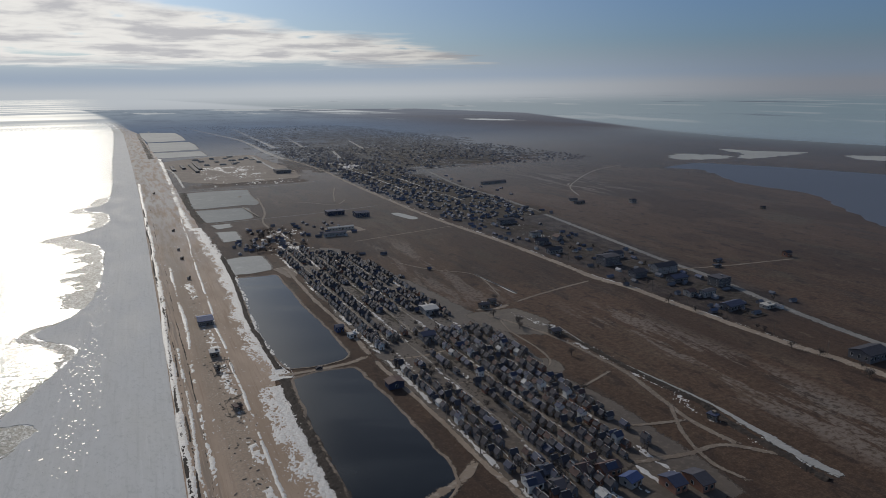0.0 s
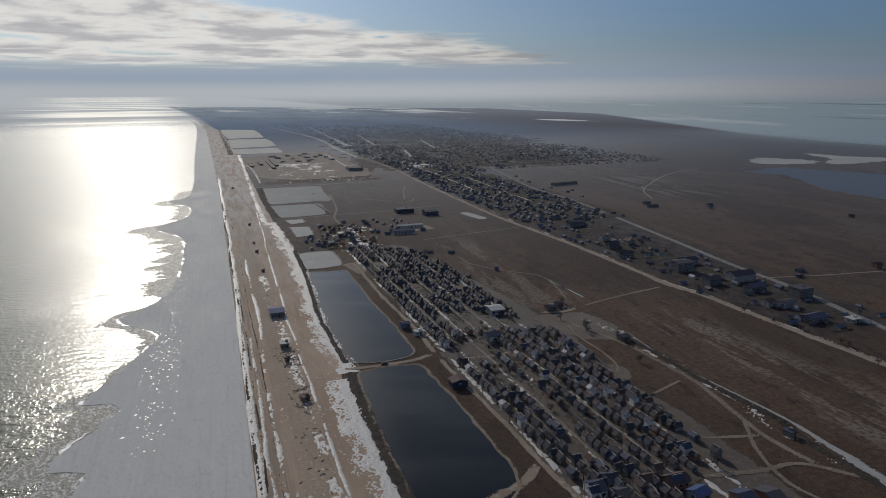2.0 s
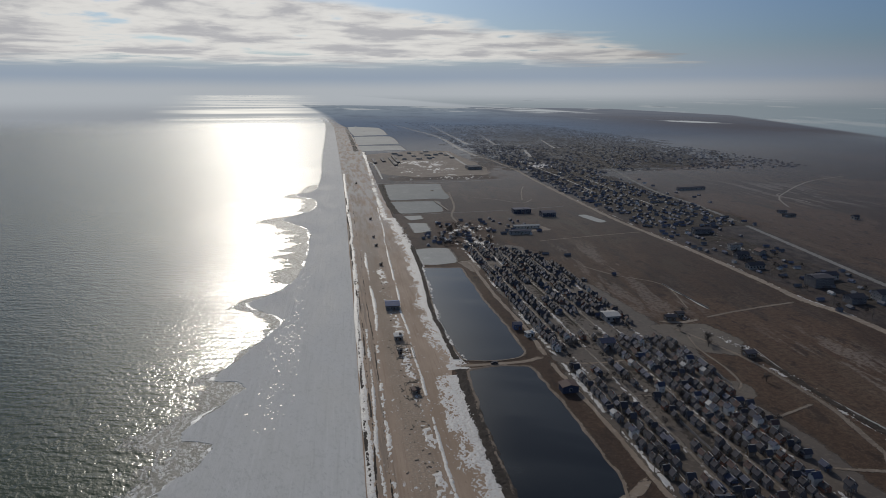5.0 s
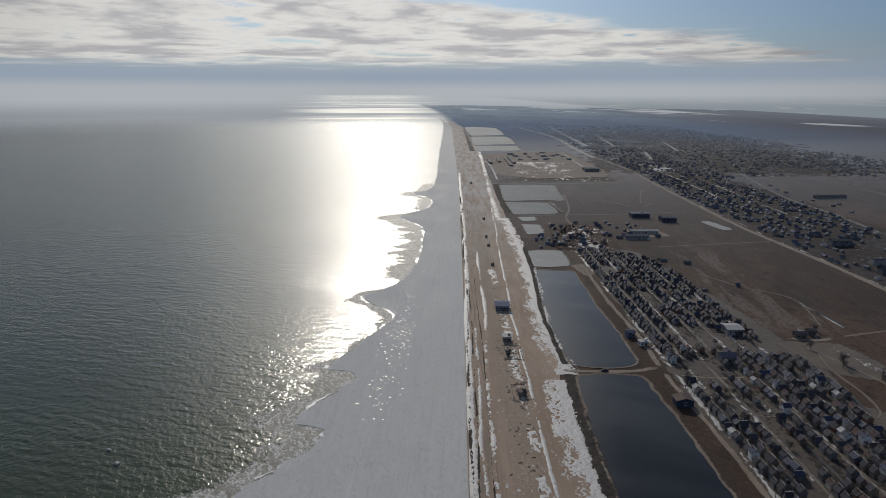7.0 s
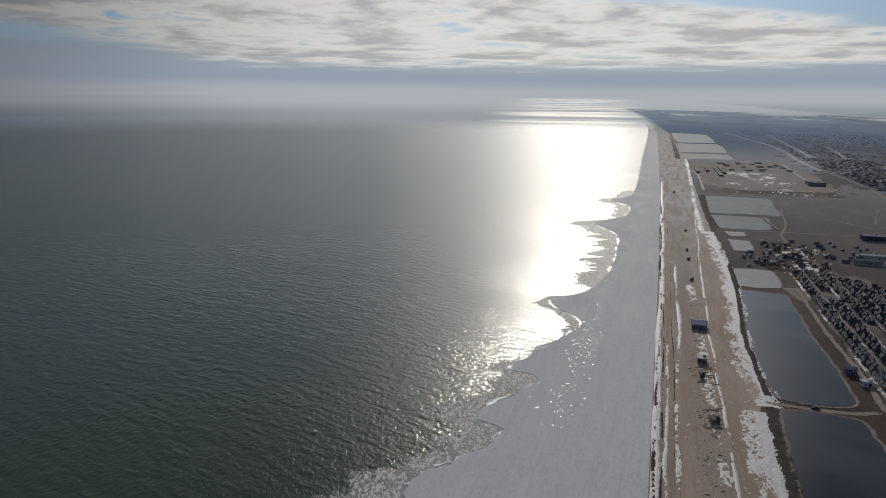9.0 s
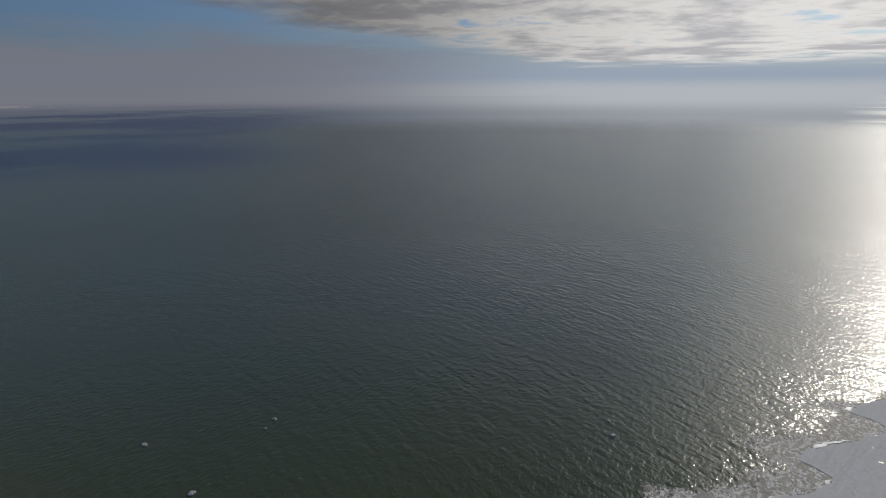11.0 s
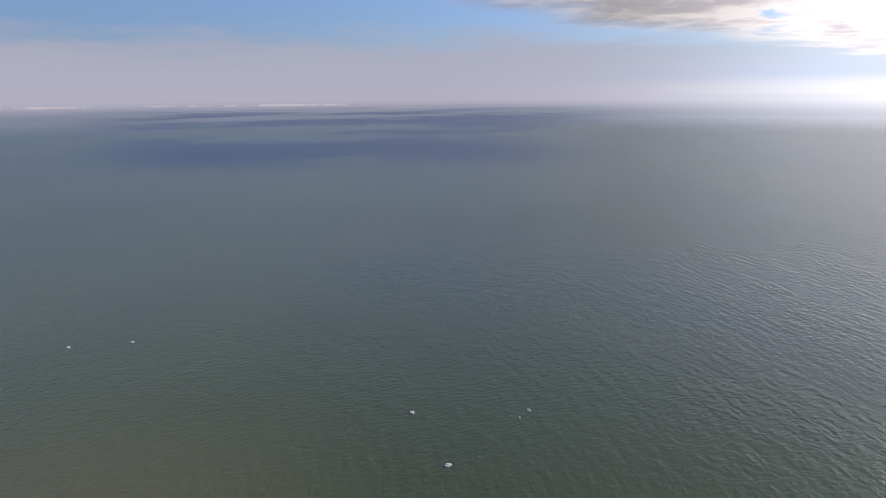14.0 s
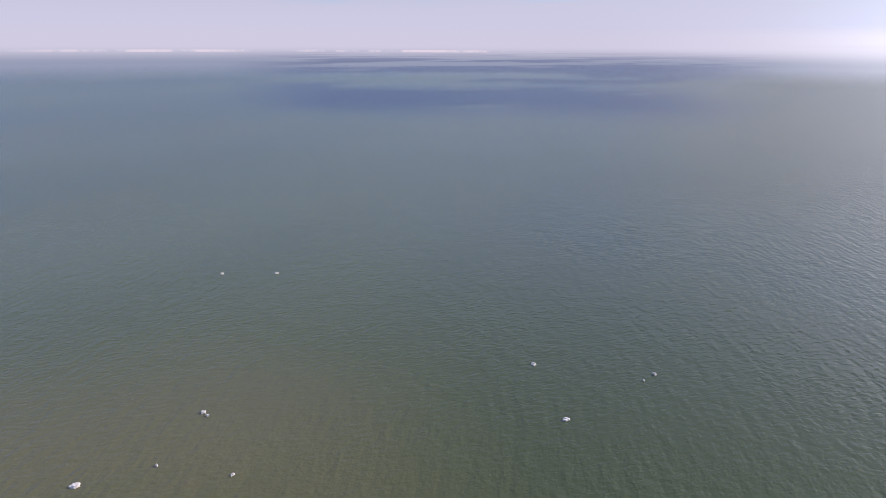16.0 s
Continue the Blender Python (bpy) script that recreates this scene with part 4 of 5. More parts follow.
def drift(name, label, y0, y1, half, across, height, thr, scale, seed, mat="old_snow", cell=0.9, base=0.1):
    """A long ragged drift: it rises out of the ground only where the noise is high."""
    def rise(x, y):
        env = 1.0 - (np.abs(x) / half) ** 2.0
        along = 0.16 if mat == "salt_soil" else 0.4
        n = 0.45 * fractal(x, y * along, scale, seed, 3) + 0.55 * fractal(x, y * along * 1.5, scale * 7, seed + 3, 5)
        return base + height * (n * 1.9 - thr - 0.1 + 0.5 * env - 0.5)
    sway = 1.7 if half < 2.0 else 0.0
    middle = lambda y: across(y) + sway * 2 * (fractal(y, 7.0, 0.022, seed, 3) - 0.5)
    ob = heightfield(name, -half * 1.15, half * 1.15, y0, y1, cell, rise, mat, floor=-0.15, centre=middle)
    tagged(ob, label, "snow" if mat in ("old_snow", "ditch_ice") else "salt" if mat == "salt_soil" else "scrub", kind="stuff")


line = lambda *knots: (lambda y: np.interp(y, [k[0] for k in knots], [k[1] for k in knots]))
drift("snow_drift", "dirty white snow belt along the beach's back", 185, 338, 8.5, line((185, 54), (240, 54), (300, 55), (338, 56)), 0.34, 0.62, 0.22, 3, base=0.12, cell=0.45)
drift("snow_drift", "dirty white snow belt along the pond's edge", 345, 820, 8.5, line((345, 65), (400, 60), (460, 62), (570, 69), (650, 69), (770, 68), (820, 66)), 0.34, 0.70, 0.20, 5, cell=0.6, base=0.12)
drift("snow_drift", "thin snow line along the sandy track", 820, 1800, 5.0, line((820, 62), (1050, 66), (1800, 84)), 0.6, 0.74, 0.09, 6, cell=1.6, base=0.14)
drift("snow_ridge", "ragged snow ridge at the ice foot", 120, 1300, 1.9, line((120, 10.0), (230, 11), (400, 13), (500, 15.5), (770, 19), (1300, 23)), 0.5, 0.56, 0.25, 7, cell=0.5, base=0.14)
drift("snow_ridge", "narrow wind-blown snow ridge on the sand", 120, 640, 1.6, line((120, 19), (230, 20), (320, 20.5), (444, 26), (640, 28)), 0.6, 0.70, 0.10, 8, cell=0.45, base=0.14)
drift("snow_ridge", "narrow wind-blown snow ridge on the sand", 120, 420, 1.2, line((120, 14.8), (230, 15.2), (420, 18)), 0.6, 0.66, 0.2, 18, cell=0.45, base=0.14)
drift("snow_ridge", "snow-filled wheel track on the sand", 120, 900, 1.1, line((120, 42), (230, 42), (364, 43), (445, 44.5), (548, 48), (709, 53), (900, 59)), 0.6, 0.62, 0.10, 9, cell=0.45, base=0.14)
drift("snow_ridge", "scattered snow on the sand", 215, 600, 5.5, line((215, 37), (300, 39), (600, 38)), 0.6, 0.92, 0.12, 10, cell=0.5, base=0.14)
for k, (off, half, thr) in enumerate(((2.6, 0.8, 0.62), (4.6, 0.6, 0.72), (10.5, 0.5, 0.78))):
    drift("tide_wrack", "dark line of dry seaweed and dirt along the ice foot", 120, 1000, half, line((120, 5.5 + off), (230, 8 + off), (500, 12 + off), (1000, 17 + off)), 0.35, thr, 0.15, 60 + k, "reed_scrub", 0.45, 0.16)
drift("reed_bank", "dark dry reed bank at the pond's edge", 195, 345, 3.0, line((195, 62.6), (240, 62.6), (300, 64), (345, 66)), 0.9, 0.46, 0.6, 11, "reed_scrub", 0.5, 0.12)
drift("reed_bank", "dark dry reed bank at the pond's edge", 360, 660, 1.7, line((360, 67), (400, 65.5), (460, 67), (570, 73.5), (660, 77)), 0.9, 0.42, 0.6, 12, "reed_scrub", 0.5, 0.12)
drift("reed_bank", "dark dry reed bank along the frozen ditch", 150, 345, 2.4, line((150, 236.5), (200, 239.5), (222, 244), (259, 241.5), (345, 241)), 1.2, 0.50, 0.4, 14, "reed_scrub", 0.6, 0.06)
drift("reed_bank", "dark dry reed bank at the frozen pond", 850, 1135, 4.5, line((850, 79), (970, 77), (1135, 82)), 1.3, 0.45, 0.3, 15, "reed_scrub", 1.0, 0.1)
drift("reed_bank", "dark dry reed bank at the white pond", 575, 650, 2.2, line((575, 74.5), (650, 76)), 1.2, 0.4, 0.5, 16, "reed_scrub", 0.6, 0.1)
drift("reed_bank", "dark reed fringe of the far pond", 1810, 3100, 7.0, line((1810, 66), (3100, 70)), 2.0, 0.45, 0.08, 17, "reed_scrub", 4.0, 0.1)
drift("snow_drift", "snow patches along the cottage lane", 185, 640, 2.2, line((185, 125.5), (640, 125.5)), 0.5, 1.0, 0.10, 13, base=0.06, cell=0.6)
for k, (x, w, y0, y1) in enumerate(((134.2, 2.0, 175, 352), (146, 2.6, 175, 352), (156, 2.2, 175, 352), (168, 2.8, 175, 352), (177, 2.2, 175, 352), (187, 2.8, 175, 352),
                                    (135.8, 1.8, 366, 640), (147, 2.0, 366, 640), (157.6, 1.8, 366, 640), (168.3, 2.0, 366, 640), (179, 1.8, 366, 620), (189.5, 1.8, 366, 600))):
    drift("snow_drift", "snow patches between the cottages", y0, y1, w, line((y0, x), (y1, x)), 0.5, 0.90, 0.12, 20 + k, base=0.06, cell=0.7)
drift("snow_drift", "snow patches along a ditch", 160, 420, 9.0, line((160, 236), (250, 240), (350, 240), (420, 232)), 0.6, 1.06, 0.25, 30, base=0.05, cell=0.7)
drift("snow_drift", "snow line against a low wall", 420, 490, 1.0, line((420, 261), (490, 258)), 0.6, 0.62, 0.2, 31, base=0.06)
drift("snow_drift", "snow verge of the main road", 180, 1200, 1.6, line((180, 360), (256, 355.5), (345, 352), (400, 351), (430, 345), (575, 347.5), (700, 345), (900, 346), (1200, 356)), 0.5, 1.02, 0.14, 32, cell=0.9, base=0.06)
drift("snow_drift", "snow-patched construction ground", 1180, 1520, 110, line((1180, 200), (1520, 200)), 0.5, 1.02, 0.05, 33, cell=3.0, base=0.05)
drift("snow_drift", "snow in the yards of the hamlet", 640, 790, 40, line((640, 140), (790, 150)), 0.5, 1.06, 0.08, 34, cell=1.2, base=0.05)
drift("snow_drift", "thin snow between the village houses", 700, 1500, 75, line((700, 425), (1500, 440)), 0.9, 1.0, 0.06, 35, cell=3.0, base=0.05)
drift("snow_drift", "thin grey snow between the far village houses", 1250, 3200, 290, line((1250, 640), (2000, 690), (3200, 690)), 0.9, 1.16, 0.05, 36, "ditch_ice", 6.0, 0.05)
drift("snow_drift", "thin grey snow in the gardens along the main road", 560, 1250, 62, line((560, 400), (900, 418), (1250, 440)), 0.9, 1.16, 0.08, 37, "ditch_ice", 2.0, 0.05)
drift("garden_scrub", "dark bare garden scrub between the village houses", 700, 1300, 70, line((700, 425), (1300, 440)), 1.2, 0.66, 0.08, 41, "reed_scrub", 2.2, 0.1)
drift("garden_scrub", "dark bare garden scrub between the village houses", 1300, 3200, 330, line((1300, 560), (2000, 700), (3200, 760)), 0.9, 0.86, 0.03, 42, "reed_scrub", 9.0, 0.1)
drift("garden_scrub", "dark bare garden scrub between the houses", 300, 700, 36, line((300, 392), (700, 396)), 1.6, 0.84, 0.09, 43, "reed_scrub", 1.3, 0.1)
drift("garden_scrub", "dark bare garden scrub between the cottages", 186, 650, 36, line((186, 163), (650, 160)), 1.0, 0.96, 0.12, 44, "reed_scrub", 0.9, 0.1)

# ---------------------------------------------------------------- slush, puddles and floes


def slush_band(y0, y1, wide, seed):
    """Brown-grey slush that rides the swell along the ice edge."""
    edge = smooth_line(ICE_EDGE, 1.2)
    edge = edge[(edge[:, 1] > y0) & (edge[:, 1] < y1)]
    verts, faces, reach, n = [], [], [], 6
    for k, p in enumerate(edge):
        ends = min(1.0, min(k, len(edge) - 1 - k) / 14.0)
        w = wide * ends * (0.35 + 1.3 * float(fractal(p[0] * 0.5, p[1], 0.07, seed, 4)))
        for j in range(n + 1):
            verts.append((p[0] + 4 - (1.5 * w + 4) * j / n, p[1] - 0.3 * w * j / n, SEA_Z + 0.06 - 0.03 * j / n))
            reach.append(j / n)
    for k in range(len(edge) - 1):
        for j in range(n):
            a = k * (n + 1) + j
            faces.append((a, a + n + 1, a + n + 2, a + 1))
    ob = mesh_object("slush", verts, faces, "grey_slush")
    ob.data.attributes.new("reach", "FLOAT", "POINT").data.foreach_set("value", reach)
    tagged(ob, "thin brown-grey slush riding at the ice edge", "slush", kind="structure")


def foam_line(y0, y1, seed):
    """Broken white foam where the swell licks the ice edge."""
    edge = smooth_line(ICE_EDGE, 0.8)
    edge = edge[(edge[:, 1] > y0) & (edge[:, 1] < y1)]
    verts, faces = [], []
    for k, p in enumerate(edge):
        w = max(0.0, 7.0 * (float(fractal(p[0] * 2, p[1], 0.12, seed, 4)) - 0.38))
        shift = 3.0 * (float(fractal(p[0], p[1], 0.3, seed + 2)) - 0.5)
        for j in range(3):
            verts.append((p[0] + shift - w * j / 2, p[1], SEA_Z + (0.02 if w < 0.05 else 0.22) - 0.08 * j))
    for k in range(len(edge) - 1):
        for j in range(2):
            a = k * 3 + j
            faces.append((a, a + 3, a + 4, a + 1))
    tagged(mesh_object("foam", verts, faces, "wet_foam"), "broken white foam along the ice edge", "foam", kind="stuff")


def blob(bm, x, y, z, r, seed, thick=0.05, n=9, squash=0.6):
    rng = random.Random(seed)
    top = []
    for i in range(n):
        u = 2 * math.pi * i / n
        rr = r * rng.uniform(0.6, 1.2)
        top.append((x + rr * squash * math.cos(u), y + rr * math.sin(u)))
    a = [bm.verts.new((px, py, z)) for px, py in top]
    b = [bm.verts.new((px + (px - x) * 0.1, py + (py - y) * 0.1, z - thick)) for px, py in top]
    bm.faces.new(a)
    for i in range(n):
        bm.faces.new((a[i], b[i], b[(i + 1) % n], a[(i + 1) % n]))


def puddles():
    rng = random.Random(5)
    bm = bmesh.new()
    for k in range(320):
        y = rng.uniform(290, 620)
        x = np.interp(y, (290, 400, 500, 620), (-36, -32, -30, -24)) + rng.gauss(0, 5.5)
        blob(bm, x, y, -0.665, rng.uniform(0.2, 0.85), k, 0.035, 8, rng.uniform(0.5, 1))
    me = bpy.data.meshes.new("melt_puddle")
    bm.to_mesh(me)
    bm.free()
    me.materials.append(MATS["melt_water"])
    tagged(new("melt_puddle", me), "shining melt puddles on the shore ice", "puddle", kind="stuff")


mat_water("melt_water", (0.05, 0.055, 0.06), (0.06, 0.065, 0.07), 0.42, 0.05, 0.8, 0.3)
for k, (y0, y1, wide) in enumerate(((120, 372, 19), (372, 415, 6), (415, 520, 10), (540, 860, 22), (880, 1160, 16))):
    slush_band(y0, y1, wide, 61 + k)
puddles()
mat_ground("wet_foam", (0.62, 0.62, 0.60), (0.70, 0.70, 0.69), (0.40, 0.40, 0.38), 0.6, 0.0, 0.35)
for k, (y0, y1) in enumerate(((225, 300), (300, 360), (420, 500), (590, 860), (870, 1160))):
    foam_line(y0, y1, 81 + k)


def floe(x, y, r, seed):
    bm = bmesh.new()
    blob(bm, 0, 0, 0.55, r, seed, 0.65, 11, 0.75)
    blob(bm, r * 0.2, r * 0.1, 0.85, r * 0.5, seed + 1, 0.4, 8, 0.8)
    e = thing("ice_floe", "small white drifting ice floe on green water", "ice floe", x, y, SEA_Z, seed * 37.0, "drifting floes")
    part("floe", bm, "old_snow", e)


for k, (x, y, r) in enumerate(((-446, -23, 1.5), (-284, 104, 1.3), (-263, 157, 1.1), (-258, 149, 0.6), (-233, 101, 1.4), (-138, 254, 1.3), (-452, -59, 1.6), (-268, -48, 1.4), (-265, -46, 0.9), (-225, -86, 2.0), (-221, -32, 0.8), (-147, 265, 1.1), (-232, -60, 0.7))):
    floe(x, y, r, k + 1)

# ---------------------------------------------------------------- cottages


def gable_walls(bm, l, w, h, rise):
    """Ridge along x. l along x, w along y."""
    a, b = l / 2, w / 2
    ring = lambda x: [bm.verts.new(c) for c in ((x, -b, 0), (x, b, 0), (x, b, h), (x, 0, h + rise), (x, -b, h))]
    p, q = ring(-a), ring(a)
    bm.faces.new(p[::-1])
    bm.faces.new(q)
    for i in range(5):
        j = (i + 1) % 5
        bm.faces.new((p[i], p[j], q[j], q[i]))


def roof_slope(l, w, h, rise, side, over=0.4, thick=0.16):
    bm = bmesh.new()
    a, b = l / 2 + over, w / 2
    ox, oz = 0.45, 0.45 * rise / b
    pts = [(0, h + rise + 0.03), (side * (b + ox), h - oz + 0.03)]
    v = []
    for x in (-a, a):
        for (y, z) in pts:
            v.append(bm.verts.new((x, y, z)))
            v.append(bm.verts.new((x, y, z + thick)))
    # order per x: ridge low, ridge high, eave low, eave high
    f = ((1, 3, 7, 5), (0, 4, 6, 2), (2, 6, 7, 3), (0, 1, 5, 4), (0, 2, 3, 1), (4, 5, 7, 6))
    for q in f:
        bm.faces.new([v[i] for i in q])
    bmesh.ops.recalc_face_normals(bm, faces=bm.faces)
    return bm


def framed_window(name, x, y, z, w, h, face, parent, frame_mat="wall_white"):
    """A window standing 6 cm out of a wall; face 'x-', 'x+', 'y-' or 'y+'."""
    s = -1 if face[1] == "-" else 1
    if face[0] == "x":
        win = box(name, (min(x, x + s * 0.06), max(x, x + s * 0.06), y - w / 2, y + w / 2, z, z + h), frame_mat, parent)
        d = (min(x + s * 0.03, x + s * 0.09), max(x + s * 0.03, x + s * 0.09), y - w / 2 + 0.1, y + w / 2 - 0.1, z + 0.1, z + h - 0.1)
    else:
        win = box(name, (x - w / 2, x + w / 2, min(y, y + s * 0.06), max(y, y + s * 0.06), z, z + h), frame_mat, parent)
        d = (x - w / 2 + 0.1, x + w / 2 - 0.1, min(y + s * 0.03, y + s * 0.09), max(y + s * 0.03, y + s * 0.09), z + 0.1, z + h - 0.1)
    box("pane", d, "window_glass", win)
    return win


def cottage(l, w, h, rise, wall, roof, label, porch=False, chimney=True):
    e = thing("cottage", label, "cottage", 0, 0, 0, 0, "holiday cottages")
    bm = bmesh.new()
    gable_walls(bm, l, w, h, rise)
    part("wall", bm, wall, e)
    for side in (-1, 1):
        part("roof_slope", roof_slope(l, w, h, rise, side), roof, e)
    # the sun's bright line along the ridge is put into the cap's colour
    box("ridge_cap", (-l / 2 - 0.42, l / 2 + 0.42, -0.14, 0.14, h + rise + 0.14, h + rise + 0.24), "roof_pale", e, "ridge cap in the pale of a sunlit edge")
    box("door", (-l / 2 - 0.07, -l / 2, -0.45, 0.45, 0.05, 2.1), "door_wood", e)
    framed_window("window", -l / 2, w * 0.30, 1.0, 0.9, 1.1, "x-", e)
    framed_window("window", -l / 2, 0, h + 0.25, 0.9, 0.9, "x-", e)
    framed_window("window", l * 0.2, -w / 2, 1.0, 1.0, 1.1, "y-", e)
    if porch:
        box("porch_roof", (-l / 2 - 1.5, -l / 2 - 0.1, -w * 0.45, w * 0.45, 2.35, 2.5), roof, e)
        for s in (-1, 1):
            box("porch_post", (-l / 2 - 1.45, -l / 2 - 1.33, s * w * 0.42 - 0.06, s * w * 0.42 + 0.06, 0, 2.35), "weathered_wood", e)
    if chimney:
        box("chimney", (l * 0.2, l * 0.2 + 0.45, 0.35, 0.8, h + rise * 0.6, h + rise + 0.6), "wall_brick", e)
    return e


KINDS = [
    cottage(5.4, 4.2, 3.0, 1.9, "wall_grey", "roof_slate", "small grey cottage with a steep dark slate-grey roof", True),
    cottage(5.0, 4.0, 3.6, 2.1, "wall_dark", "roof_slate", "tall narrow dark grey cottage with a dark steep roof", False),
    cottage(5.6, 4.4, 2.7, 1.7, "wall_plaster", "roof_brown", "low plastered cottage with a brown metal roof", True),
    cottage(4.8, 3.9, 3.0, 2.2, "weathered_wood", "roof_slate", "wooden cottage with a steep dark roof", False, False),
    cottage(5.4, 4.4, 3.8, 1.6, "wall_white", "roof_blue", "white two-storey cottage with a blue metal roof", False),
    cottage(5.8, 4.6, 2.6, 1.5, "wall_dark", "roof_blue", "low dark grey cottage with a dark blue roof", True, False),
    cottage(5.0, 4.2, 2.8, 1.9, "wall_brick", "roof_slate", "brick cottage with a dark slate-grey roof", False),
    cottage(5.6, 4.6, 2.6, 1.2, "wall_white", "roof_pale", "white cottage with a pale sheet roof", False, False),
]
FREE = [True] * len(KINDS)
WEIGHTS = (24, 20, 10, 16, 7, 9, 9, 3)


def place_cottage(rng, x, y, turn):
    turn += rng.choice((90, 90, 90, 90, 90, 90, 0))
    k = rng.choices(range(len(KINDS)), WEIGHTS)[0]
    size = rng.uniform(0.72, 0.86)
    m = pose(x, y, 0.02, 0, 0, turn) @ Matrix.Diagonal((size, size * rng.uniform(0.95, 1.15), size * rng.uniform(1.02, 1.30), 1))
    if FREE[k]:
        FREE[k] = False
        KINDS[k].matrix_world = m
    else:
        copy_thing(KINDS[k], m)


def cleared(x, y):
    """Gardens and open ground between the cottages."""
    if 240 < y < 322 and abs(x - 142 - (320 - y) * 0.175) < 5.0:
        return True
    return any(x0 < x < x1 and y0 < y < y1 for x0, x1, y0, y1 in ((131, 152, 334, 366), (143, 172, 384, 426), (149, 158, 465, 508), (171, 186, 381, 415), (136, 147, 560, 590), (174, 190, 470, 488)))


def plots(rng):
    """Every plot of the two blocks: x, y, turn."""
    near = ((128.6, 186, 340, 0.10), (134.8, 184, 318, 0.14), (141.0, 182, 300, 0.16), (150.0, 180, 292, 0.14), (156.0, 184, 292, 0.2), (162.0, 192, 296, 0.28),
            (171.0, 204, 378, 0.10), (177.0, 200, 380, 0.12), (183.0, 206, 378, 0.12), (190.2, 232, 374, 0.10), (196.2, 240, 374, 0.14), (202.0, 318, 372, 0.2),
            (193.5, 200, 232, 0.3), (163.5, 300, 378, 0.2), (152, 304, 340, 0.6), (138.5, 304, 345, 0.5), (157, 352, 378, 0.4))
    upper = [(x, 362 + 1.4 * abs(x - 128) ** 0.8, 652 - 1.2 * max(0.0, x - 150) - 3.0 * max(0.0, x - 182), 0.08 + 0.05 * (k % 3)) for k, x in
             enumerate((128.2, 132.2, 139.4, 143.4, 150.4, 154.2, 161.0, 164.8, 171.8, 175.6, 182.4, 186.2, 192.8))]
    for x, y0, y1, gap in list(near) + upper:
        y = y0
        lo, hi = (4.6, 5.7) if y0 < 350 else (4.2, 5.4)
        while y < y1:
            if rng.random() > gap and not cleared(x, y):
                yield x + rng.gauss(0, 0.5), y + rng.gauss(0, 0.3), rng.gauss(0, 1.6)
            y += rng.uniform(lo, hi)


def simple_house(verts, faces, x, y, l, w, h, rise, turn, z=0.0):
    """Walls and an overhanging gable roof, for the joined far rows."""
    c, s = math.cos(turn), math.sin(turn)
    n = len(verts)
    a, b = l / 2, w / 2
    loc = []
    for px in (-a, a):
        loc += [(px, -b, 0), (px, b, 0), (px, b, h), (px, 0, h + rise), (px, -b, h)]
    for px in (-a - 0.4, a + 0.4):
        loc += [(px, b + 0.4, h - 0.3), (px, 0, h + rise + 0.12), (px, -b - 0.4, h - 0.3)]
    verts.extend((x + px * c - py * s, y + px * s + py * c, z + pz) for px, py, pz in loc)
    wall = [(4, 3, 2, 1, 0), (5, 6, 7, 8, 9), (0, 5, 9, 4), (2, 7, 6, 1)]
    roof = [(10, 11, 14, 13), (11, 12, 15, 14)]
    faces.append(([tuple(n + i for i in f) for f in wall], [tuple(n + i for i in f) for f in roof]))


def joined_houses(name, label, spots, mats):
    verts, groups = [], []
    for spot in spots:
        simple_house(verts, groups, *spot)
    faces, index = [], []
    rng = random.Random(len(spots))
    for wall, roof in groups:
        k = rng.choices(range(len(mats)), [m[2] for m in mats])[0]
        faces += wall + roof
        index += [2 * k] * len(wall) + [2 * k + 1] * len(roof)
    me = bpy.data.meshes.new(name)
    me.from_pydata(verts, [], faces)
    for wall, roof, _ in mats:
        me.materials.append(MATS[wall])
        me.materials.append(MATS[roof])
    me.polygons.foreach_set("material_index", index)
    tagged(new(name, me), label, "houses", kind="stuff")


HOUSE_MATS = (("wall_dark", "roof_slate", 14), ("wall_dark", "roof_blue", 3), ("wall_grey", "roof_weathered", 4), ("wall_brick", "roof_slate", 3), ("wall_white", "roof_slate", 1.6), ("wall_dark", "roof_weathered", 5), ("wall_plaster", "roof_brown", 1.2))


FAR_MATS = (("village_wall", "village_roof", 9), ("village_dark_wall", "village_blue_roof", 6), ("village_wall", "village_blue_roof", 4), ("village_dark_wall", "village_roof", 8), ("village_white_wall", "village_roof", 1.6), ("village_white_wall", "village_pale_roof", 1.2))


LANES = np.concatenate([smooth_line(points, 6.0) for name, points, width, mat, label in ROADS if points[0][1] > 560 or points[-1][1] > 560])


